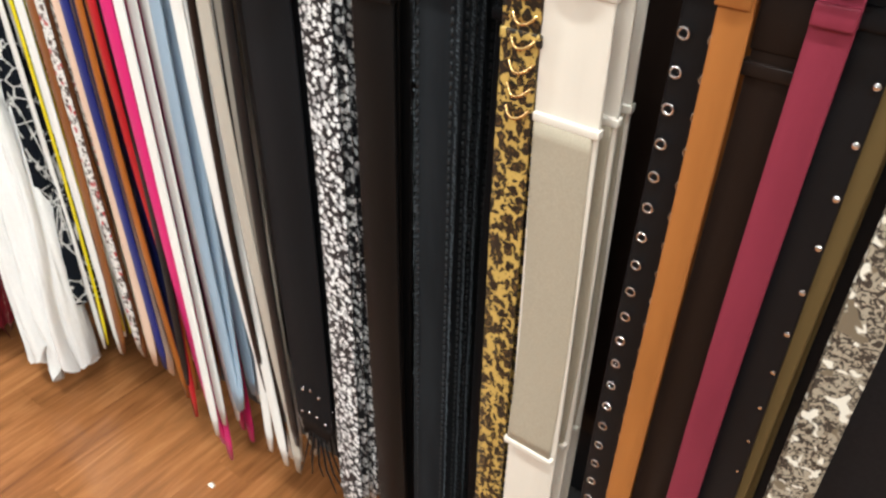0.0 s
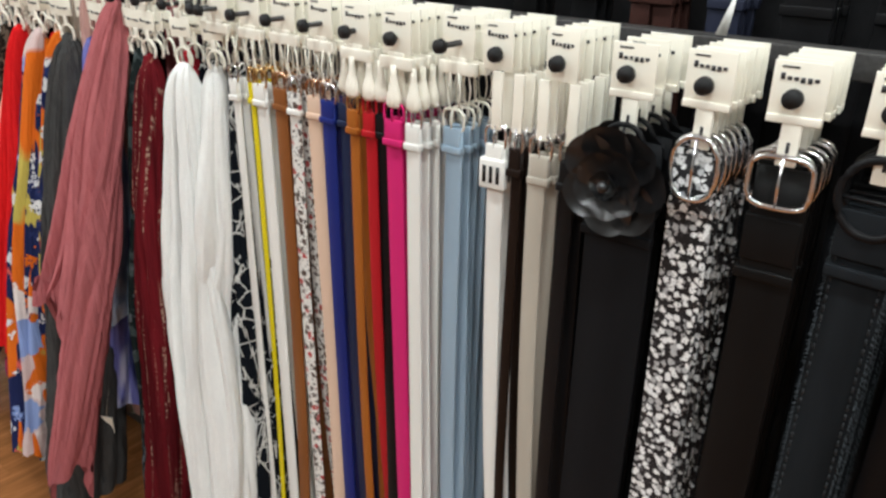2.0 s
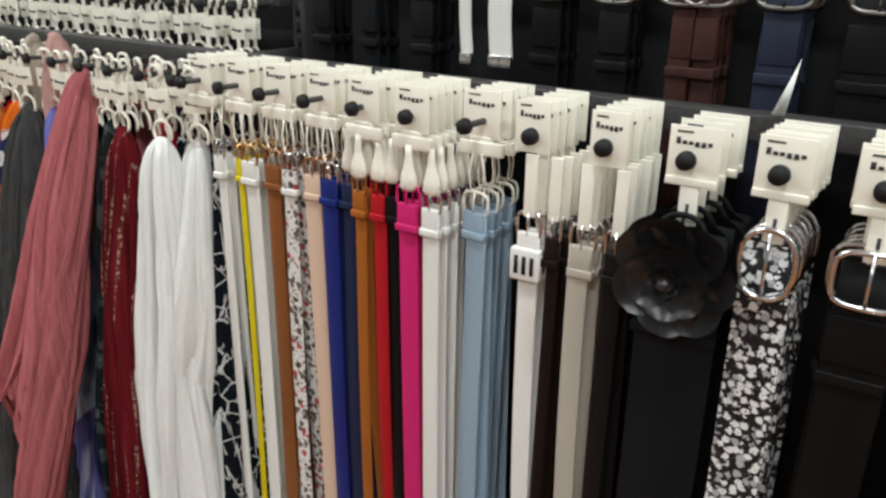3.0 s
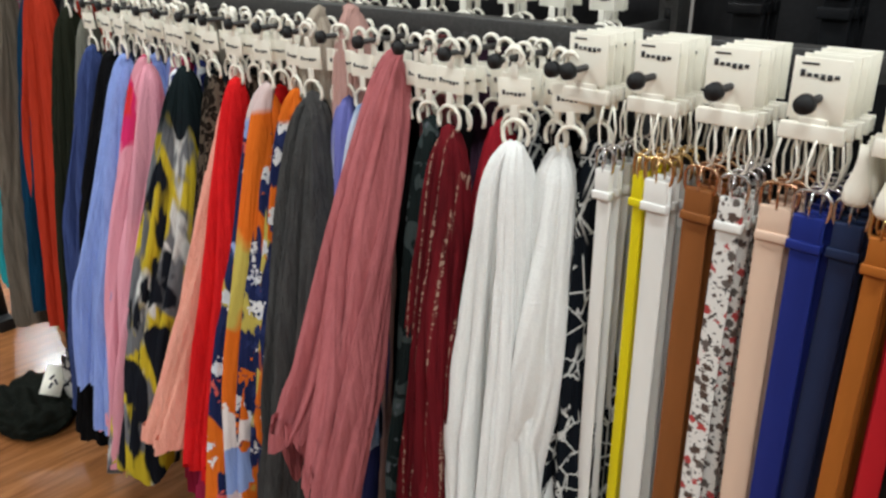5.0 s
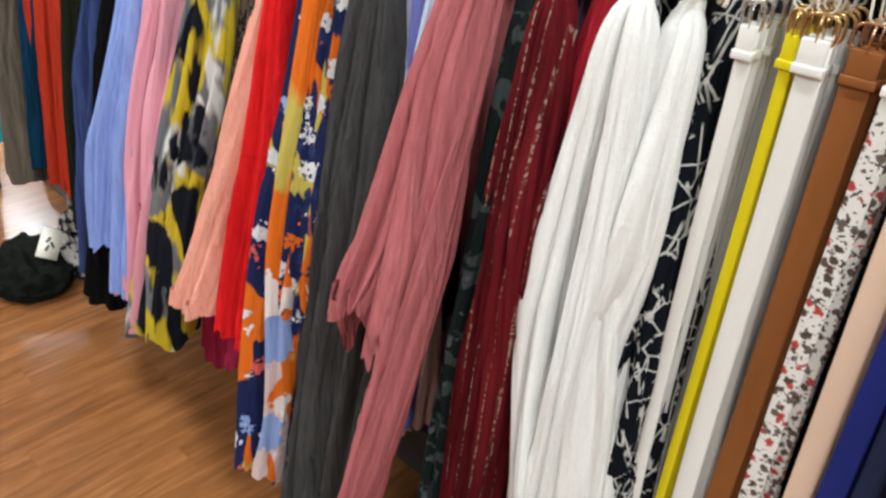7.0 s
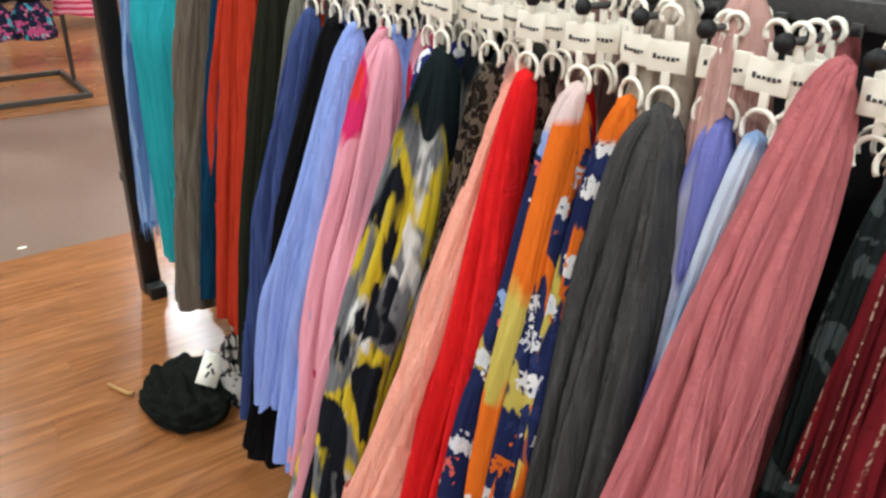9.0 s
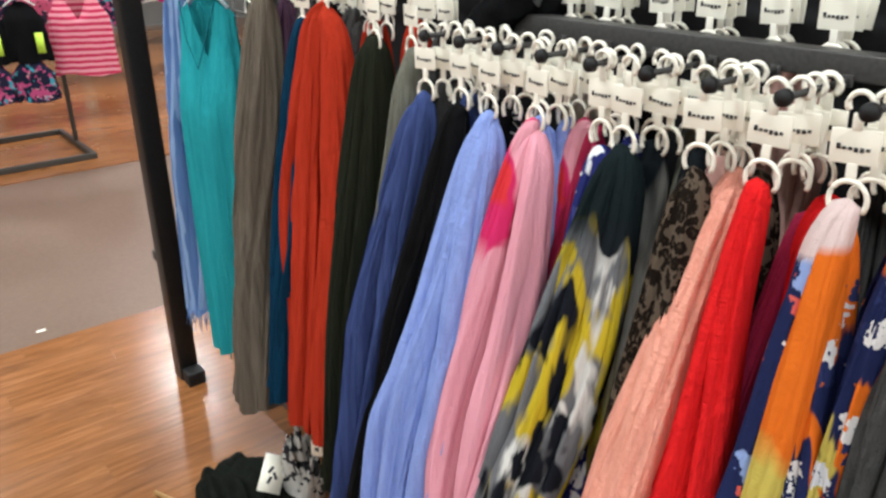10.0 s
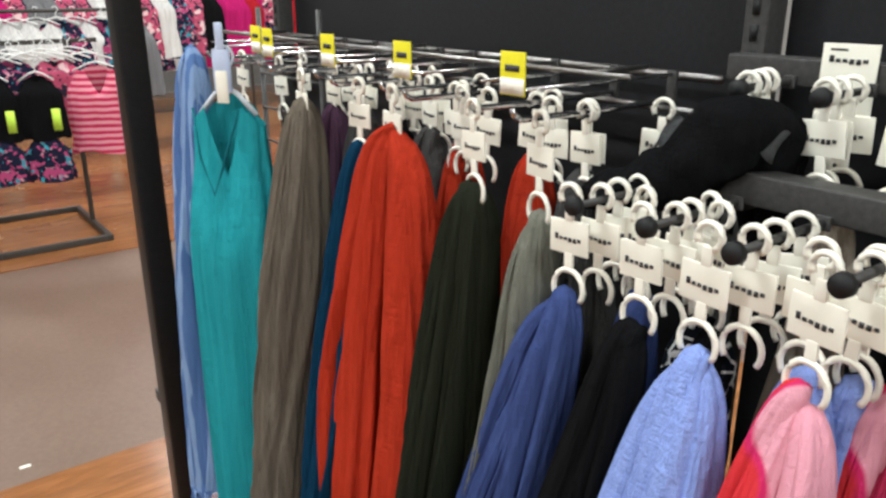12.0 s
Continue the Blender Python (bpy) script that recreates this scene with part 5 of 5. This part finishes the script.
def clothes_hanger(width, mat):
    bm = tube(bmesh.new(), [(-width / 2, 0, -0.045), (-width * 0.2, 0, -0.012), (0, 0, 0), (width * 0.2, 0, -0.012), (width / 2, 0, -0.045)], 0.0045, 8)
    tube(bm, [(0, 0, 0), (0, 0, 0.03)] + arc(0, 0, 0.047, 0.017, -90, 150, 12), 0.0025, 6)
    return bm


CLEAR = plain("clear_white_plastic", (0.72, 0.78, 0.85), 0.2, 0, 40, 0.05, 0.03)
top = tagged(new("turquoise_top"), "turquoise knitted v-neck top on a clear plastic hanger", "top")
top.matrix_basis = pose(-3.30, 0.545, 1.215, 0, 0, 40)
part("body", garment(0.160, 0.86, 0.12, 0.13, 0.0, 3, -0.14), C_TEAL, top)
nk = bmesh.new()
tube(nk, [(-0.040, -0.040, -0.015), (-0.022, -0.062, -0.09), (0.0, -0.068, -0.150), (0.022, -0.062, -0.09), (0.040, -0.040, -0.015)], 0.0022, 6)
part("neck_trim", nk, cloth("teal_trim", (0.015, 0.19, 0.23)), top)
part("plastic_hanger", clothes_hanger(0.10, CLEAR), CLEAR, top).location = (0, 0, 0.015)

rngt = random.Random(31)
tas = bmesh.new()
for k in range(34):
    q = 2 * math.pi * k / 34 + rngt.uniform(-0.05, 0.05)
    tx, ty, tz = 0.066 * math.cos(q), 0.052 * math.sin(q), -0.85 + rngt.uniform(0, 0.03)
    dx, dd = rngt.uniform(-0.008, 0.008), rngt.uniform(0.02, 0.06)
    tube(tas, [(tx, ty, tz + 0.02), (tx + dx, ty, tz - dd * 0.5), (tx + dx * 1.6, ty + dx, tz - dd)], [0.0022, 0.0026, 0.0012], 5)
part("tassels", tas, C_TEAL, top)

LAV = plain("pale_lavender_plastic", (0.55, 0.62, 0.80), 0.3, 0, 30, 0.1, 0.05)
pad = bmesh.new()
box(pad, -0.015, -0.010, 0.005, 0.015, -0.006, 0.075, 0.004)
box(pad, -0.007, -0.010, 0.073, 0.007, -0.007, 0.115, 0.002)
part("hanger_paddle", pad, LAV, top, "pale lavender plastic hanger paddle")
bag = bmesh.new()
box(bag, 0.010, -0.050, -0.005, 0.030, -0.047, 0.045, 0.002)
part("paper_tag", bag, CARD, top)

# small extras on the racks
sp = tagged(new("paper_tip"), "white pointed paper tip behind the hanger cards", "paper")
sp.location = (-0.600, 0.642, 1.236)
bmt = bmesh.new()
vs = [bmt.verts.new(p) for p in ((-0.006, 0, 0), (0.006, 0, 0), (0.012, 0.002, 0.052), (-0.006, 0.001, 0), (0.006, 0.001, 0), (0.012, 0.003, 0.052))]
for fc in ((0, 1, 2), (3, 5, 4), (0, 3, 4, 1), (1, 4, 5, 2), (2, 5, 3, 0)):
    bmt.faces.new([vs[k] for k in fc])
part("tip", bmt, WHITE_PL, sp)
uc = tagged(new("hanger_card"), "cream hanger card standing above the upper bar", "hanger card")
uc.matrix_basis = pose(-2.415, 0.770, 1.288, 0, 0, 6)
belt_card(uc, 0.048, 0.046, -0.018)
gm = tagged(new("scarf"), "sheer grey mesh scarf lying over the peg bar", "scarf")
gmb = bmesh.new()
gg = []
for a in range(26):
    rowv = []
    for c in range(16):
        u, w = a / 25, c / 15
        px, py = -2.515 + 0.105 * u, 0.638 + 0.055 * w + 0.02 * u
        pz = 1.256 + 0.030 * math.sin(math.pi * (0.15 + 0.75 * u)) - 0.03 * (2 * w - 1) ** 2 * (0.6 + 0.4 * math.sin(7 * u)) + 0.014 * noise.noise(Vector((px * 60, py * 30, 0.3)))
        rowv.append(gmb.verts.new((px + 0.006 * noise.noise(Vector((py * 50, px * 20, 2))), py, pz)))
    gg.append(rowv)
for a in range(25):
    for c in range(15):
        gmb.faces.new((gg[a][c], gg[a + 1][c], gg[a + 1][c + 1], gg[a][c + 1]))
bmesh.ops.solidify(gmb, geom=list(gmb.faces), thickness=0.0012)
part("cloth", gmb, cloth("sheer_grey", (0.16, 0.165, 0.17), (0.07, 0.07, 0.075)), gm)

# ---- end post ----
post = tagged(new("post"), "square black steel post standing on the wooden floor", "post")
post.location = (-3.830, 0.546, 0)
part("column", box(bmesh.new(), -0.030, -0.030, 0, 0.030, 0.030, 2.35, 0.006), plain("black_paint", (0.014, 0.013, 0.013), 0.4, 0, 90, 0.2, 0.1), post)
part("foot", box(bmesh.new(), 0.0305, -0.025, 0.0, 0.085, 0.03, 0.045, 0.004), KNOB, post)
part("foot", box(bmesh.new(), -0.058, -0.03, 0.40, -0.0305, 0.0, 0.43, 0.003), STEEL_DARK, post)

# ---- fallen scarves on the floor ----
def heap(label, mat, x, y, rx, ry, h, seed, tag=True):
    rng = random.Random(seed)
    bm = bmesh.new()
    bmesh.ops.create_icosphere(bm, subdivisions=5, radius=1)
    for v in bm.verts:
        p = v.co.copy()
        n1 = noise.noise(p * 1.6 + Vector((seed, 0, 0)))
        fold = abs(noise.noise(Vector((p.x * 1.6 + n1, p.y * 3.2 + seed, p.z * 3.0))))
        fold2 = noise.noise(Vector((p.x * 9 + 2 * n1, p.y * 3, p.z * 9)))
        k = 0.92 + 0.18 * n1 + 0.16 * fold + 0.03 * fold2
        v.co = Vector((p.x * rx * k, p.y * ry * k, max(0.0015, (p.z * 0.75 + 0.42) * h * (0.7 + 0.6 * fold + 0.3 * n1))))
    t = tagged(new("fallen_scarf"), label, "scarf")
    t.location = (x, y, 0)
    part("cloth", bm, mat, t)
    if tag:
        tg = part("paper_tag", box(bmesh.new(), -0.028, -0.0006, -0.045, 0.028, 0.0006, 0.045), CARD, t, "white paper tag with a black print")
        tg.matrix_basis = pose(0.055, 0.055, h * 1.30, -42, 24, 62)
        for lx, lz, ang in ((-0.006, 0.008, 0.5), (0.007, -0.004, -0.6), (-0.004, -0.016, 0.3)):
            bm = bmesh.new()
            box(bm, -0.0035, -0.0010, -0.009, 0.0035, -0.0007, 0.009)
            bm.transform(Matrix.Translation((lx, 0, lz)) @ Matrix.Rotation(ang, 4, "Y"))
            part("print", bm, INK, tg)
    return t


C_SLATE = cloth("dark_slate", (0.030, 0.038, 0.048), (0.018, 0.022, 0.03))
G_PRINT = print_cloth("grey_white_print", (0.55, 0.53, 0.50), [(40, 0.54, (0.03, 0.03, 0.035), 0.8, 0.0)])
heap("black knitted scarf fallen in a heap with its tag", cloth("black_knit", (0.013, 0.015, 0.012), (0.007, 0.008, 0.007), 500, 0.9, 0.3), -3.12, 0.415, 0.155, 0.125, 0.095, 4)
tt = tagged(new("hanger_tip"), "small ochre plastic hanger piece on the floor", "hanger")
tt.matrix_basis = pose(-3.30, 0.27, 0.004, 0, 0, 20)
part("stick", tube(bmesh.new(), [(-0.03, 0, 0.003), (0.05, 0.004, 0.003), (0.07, 0.01, 0.010)], 0.0055, 8), OCHRE_PL, tt)
heap("dark slate blue scarf lying under the rack", C_SLATE, -1.71, 0.43, 0.085, 0.065, 0.065, 8, False)
heap("grey and white printed scarf crumpled under the rack", G_PRINT, -3.06, 0.545, 0.065, 0.05, 0.20, 11, False)
sc = tagged(new("paper_scrap"), "tiny cream paper scrap on the wooden floor", "litter")
sc.location = (-0.92, 0.50, 0.0005)
part("scrap", box(bmesh.new(), -0.006, -0.004, 0, 0.006, 0.004, 0.0012), CARD, sc)
sc = tagged(new("paper_scrap"), "small white scrap on the concrete floor", "litter")
sc.location = (-4.46, 0.25, -0.0055)
part("scrap", box(bmesh.new(), -0.008, -0.016, 0, 0.008, 0.016, 0.0015), CARD, sc)

# dark scarf thrown over the bar end
def thrown():
    bm = bmesh.new()
    rings = []
    path = [(-2.595, 0.640, 1.180), (-2.565, 0.642, 1.192), (-2.53, 0.645, 1.202), (-2.495, 0.655, 1.215), (-2.47, 0.662, 1.242), (-2.45, 0.675, 1.258), (-2.445, 0.71, 1.248), (-2.46, 0.74, 1.20), (-2.46, 0.75, 1.12)]
    rad = [0.012, 0.024, 0.028, 0.032, 0.036, 0.038, 0.034, 0.028, 0.024]
    pts, rr = [], []
    for a in range(len(path) - 1):
        for s in (0, 0.25, 0.5, 0.75):
            pts.append(tuple(path[a][k] * (1 - s) + path[a + 1][k] * s for k in range(3)))
            rr.append(rad[a] * (1 - s) + rad[a + 1] * s)
    tube(bm, pts, rr, 30)
    for v in bm.verts:
        n1 = noise.noise(v.co * 30)
        v.co += Vector((n1, noise.noise(v.co * 34 + Vector((5, 0, 0))), noise.noise(v.co * 26 + Vector((0, 7, 0))))) * 0.012
    return bm


th = tagged(new("scarf"), "black scarf thrown over the end of the peg bar", "scarf")
part("cloth", thrown(), C_BLACK, th)

# ---- clothing stands across the aisle ----
FRAME_M = plain("dark_bronze_steel", (0.05, 0.045, 0.04), 0.4, 0, 90, 0.2, 0.1)
G_STRIPE = stripes("pink_stripe_knit", (0.55, 0.035, 0.10), (0.78, 0.32, 0.38), 9, 2, 0.3, 0.5)
G_FLORAL = print_cloth("dark_tropical_print", (0.016, 0.018, 0.04), [(22, 0.56, (0.45, 0.07, 0.18), 0.6, 0.0), (26, 0.62, (0.05, 0.30, 0.38), 0.5, 4.0), (30, 0.66, (0.6, 0.3, 0.35), 0.4, 8.0)])
G_PINKF = print_cloth("pink_flower_print", (0.55, 0.10, 0.18), [(24, 0.55, (0.04, 0.03, 0.05), 0.6, 0.0), (20, 0.62, (0.85, 0.6, 0.62), 0.4, 5.0)])
G_WHITE = cloth("white_cotton", (0.80, 0.78, 0.76))
G_MAG = cloth("magenta_cotton", (0.55, 0.02, 0.16))
G_REDC = cloth("red_cotton", (0.45, 0.02, 0.03))
G_GREY = cloth("grey_marl", (0.22, 0.22, 0.23))
LIME = plain("lime_tag", (0.55, 0.80, 0.08), 0.6)


def stand(x, y, turn):
    t = tagged(new("clothing_stand"), "dark steel four-way clothing stand with square floor frame", "clothing stand", "clothing stands")
    t.matrix_basis = pose(x, y, 0, 0, 0, turn)
    for a, b, c, d in ((-0.40, -0.30, 0.40, -0.27), (-0.40, 0.27, 0.40, 0.30), (-0.40, -0.27, -0.37, 0.27), (0.37, -0.27, 0.40, 0.27)):
        part("base_rail", box(bmesh.new(), a, b, 0.0, c, d, 0.035, 0.003), FRAME_M, t)
    for sy in (-0.285, 0.285):
        part("leg", box(bmesh.new(), -0.013, sy - 0.013, 0.035, 0.013, sy + 0.013, 1.08, 0.002), FRAME_M, t)
    part("top_rail", box(bmesh.new(), -0.013, -0.45, 1.08, 0.013, 0.45, 1.105, 0.002), FRAME_M, t)
    return t


def hung(label, mat, x, y, z, width, length, turn, seed, neck=0.05, lower=None, tagm=None, cat="top", mesh_from=None):
    t = tagged(new("hanging_garment"), label, cat, "hanging garments")
    t.matrix_basis = pose(x, y, z, 0, 0, turn)
    part("body", garment(width, length, 0.09, neck, 0, seed, 0.05), mat, t)
    if lower:
        g = part("lower_half", garment(width * 0.95, length * 0.75, 0.09, 0, 0, seed + 1, 0.10), lower, t)
        g.location = (0, -0.012, -length * 0.93)
    part("hanger", clothes_hanger(width * 0.8, WHITE_PL), WHITE_PL, t).location = (0, 0, 0.02)
    if tagm:
        part("tag", box(bmesh.new(), width * 0.30, -0.085, -0.27, width * 0.30 + 0.04, -0.082, -0.16), tagm, t)
    return t


stand(-7.0, 0.78, 0)
hung("pink striped sleeveless top on a white plastic hanger", G_STRIPE, -6.52, 1.10, 0.99, 0.30, 0.46, 62, 5, 0.16)
for i, (gy, a, lo) in enumerate(((0.42, C_BLACK, G_FLORAL), (0.60, C_BLACK, G_FLORAL), (0.80, C_BLACK, G_FLORAL))):
    hung("black top over dark tropical print shorts", a, -6.60 + 0.05 * i, gy, 0.96, 0.20, 0.32, 70, 20 + i, 0.03, lo, LIME, "outfit")
hung("pink flower print top on a white plastic hanger", G_PINKF, -6.78, 0.95, 1.02, 0.26, 0.3, 66, 31)
hung("dark flower print top on a white plastic hanger", G_FLORAL, -6.85, 0.75, 1.02, 0.26, 0.3, 66, 32)
hung("pink flower print top on a white plastic hanger", G_PINKF, -6.9, 0.55, 1.03, 0.26, 0.3, 66, 33)
wh = tagged(new("clothes_hanger"), "empty white plastic clothes hanger on the stand", "hanger", "white hangers")
wh.matrix_basis = pose(-6.7, 0.35, 1.07, 0, 0, 66)
part("bar", clothes_hanger(0.30, WHITE_PL), WHITE_PL, wh)
for k in range(16):
    copy_thing(wh, pose(-6.62 - 0.03 * (k % 5), 0.32 + 0.05 * k, 1.055 + 0.012 * (k % 3), 0, 0, 60 + 5 * (k % 4)))
kinds = [("magenta cotton top on a white plastic hanger", G_MAG), ("white cotton top on a white plastic hanger", G_WHITE), ("red top on a white plastic hanger", G_REDC), ("grey marl top on a white plastic hanger", G_GREY), ("black top on a white plastic hanger", C_BLACK), ("dark flower print top on a white plastic hanger", G_FLORAL), ("pink flower print top on a white plastic hanger", G_PINKF), ("white cotton top on a white plastic hanger", G_WHITE)]
rngb = random.Random(77)
base_g = []
for lab, mt in kinds:
    base_g.append((lab, mt))
protos = {}
for rx, ry0, ry1, rz in ((-7.7, 0.3, 1.7, 1.18), (-8.7, 0.2, 2.9, 1.35), (-9.8, 0.2, 4.2, 1.55), (-11.2, 0.0, 5.0, 1.8), (-11.2, 0.0, 5.0, 1.0)):
    rail = tagged(new("clothes_rail"), "dark steel clothes rail on two legs", "clothes rail", "clothes rails")
    rail.location = (rx, 0, 0)
    part("top_rail", tube(bmesh.new(), [(0, ry0 - 0.05, rz + 0.06), (0, ry1 + 0.05, rz + 0.06)], 0.012, 8), FRAME_M, rail)
    for ly in (ry0, ry1):
        part("leg", tube(bmesh.new(), [(0, ly, 0), (0, ly, rz + 0.06)], 0.013, 8), FRAME_M, rail)
    gy = ry0 + 0.05
    while gy < ry1:
        i = rngb.randrange(len(kinds))
        m = pose(rx + rngb.uniform(-0.02, 0.02), gy, rz, 0, rngb.uniform(-2, 2), 60 + rngb.uniform(-14, 14))
        if i in protos:
            copy_thing(protos[i], m)
        else:
            protos[i] = hung(kinds[i][0], kinds[i][1], rx, gy, rz, 0.34, 0.52, 62, 60 + i, 0.08)
            protos[i].matrix_basis = m
        gy += rngb.uniform(0.10, 0.16)

# wire grid end panel behind the post
grid = tagged(new("wire_grid"), "black wire grid panel at the rack end", "wire grid")
for k in range(14):
    part("wire", tube(bmesh.new(), [(-3.74, 0.80, 0.30 + k * 0.075), (-3.46, 0.80, 0.30 + k * 0.075)], 0.003, 6), STEEL_DARK, grid)
for gx in (-3.74, -3.46):
    part("rail", tube(bmesh.new(), [(gx, 0.805, 0.0), (gx, 0.805, 1.34)], 0.006, 8), STEEL_DARK, grid)

# ---- floor planks ----
def planks(name, x0, x1, y0, y1, label):
    """Planks laid along y; near ones are parts, the rest one sheet of joined planks."""
    W_, L_ = 0.10, 0.92
    own = tagged(new(name), label, "floor", "", "structure")
    plank_me = bpy.data.meshes.new("plank")
    bm = box(bmesh.new(), 0.0001, 0.0001, -0.006, W_ - 0.0001, L_ - 0.0001, 0.0, 0.0002)
    bm.to_mesh(plank_me)
    bm.free()
    plank_me.materials.append(WOODF)
    rest = bmesh.new()
    n = 0
    cols = int(round((x1 - x0) / W_))
    for c in range(cols):
        off = (c * 0.37) % 1.0 * L_
        r = 0
        y = y0 - off
        while y < y1:
            near = y >= y0 and y + L_ <= y1 and name == "floor_planks" and -4.4 < x0 + c * W_ < -0.5 and -0.9 < y < 0.9 and n < 280
            if near:
                ob = new("plank", plank_me)
                ob.parent = own
                ob.location = (x0 + c * W_, y, 0)
                n += 1
            else:
                X, Y, Ye = x0 + c * W_, max(y, y0), min(y + L_, y1)
                vs = [rest.verts.new(p) for p in ((X + 0.0001, Y + 0.0001, 0), (X + W_ - 0.0001, Y + 0.0001, 0), (X + W_ - 0.0001, Ye - 0.0001, 0), (X + 0.0001, Ye - 0.0001, 0))]
                vd = [rest.verts.new((v.co.x, v.co.y, -0.006)) for v in vs]
                rest.faces.new(vs)
                for k in range(4):
                    rest.faces.new((vs[k], vd[k], vd[(k + 1) % 4], vs[(k + 1) % 4]))
            y += L_
    rp = part("plank_field", rest, WOODF, own, "", False)
    rp["kind"] = "stuff"
    return own


planks("floor_planks", -4.36, 3.04, -2.6, 2.6, "honey oak wood-look planks with a glossy worn finish")
planks("floor_planks_far", -12.4, -6.4, -2.6, 4.6, "honey oak wood-look planks across the aisle")
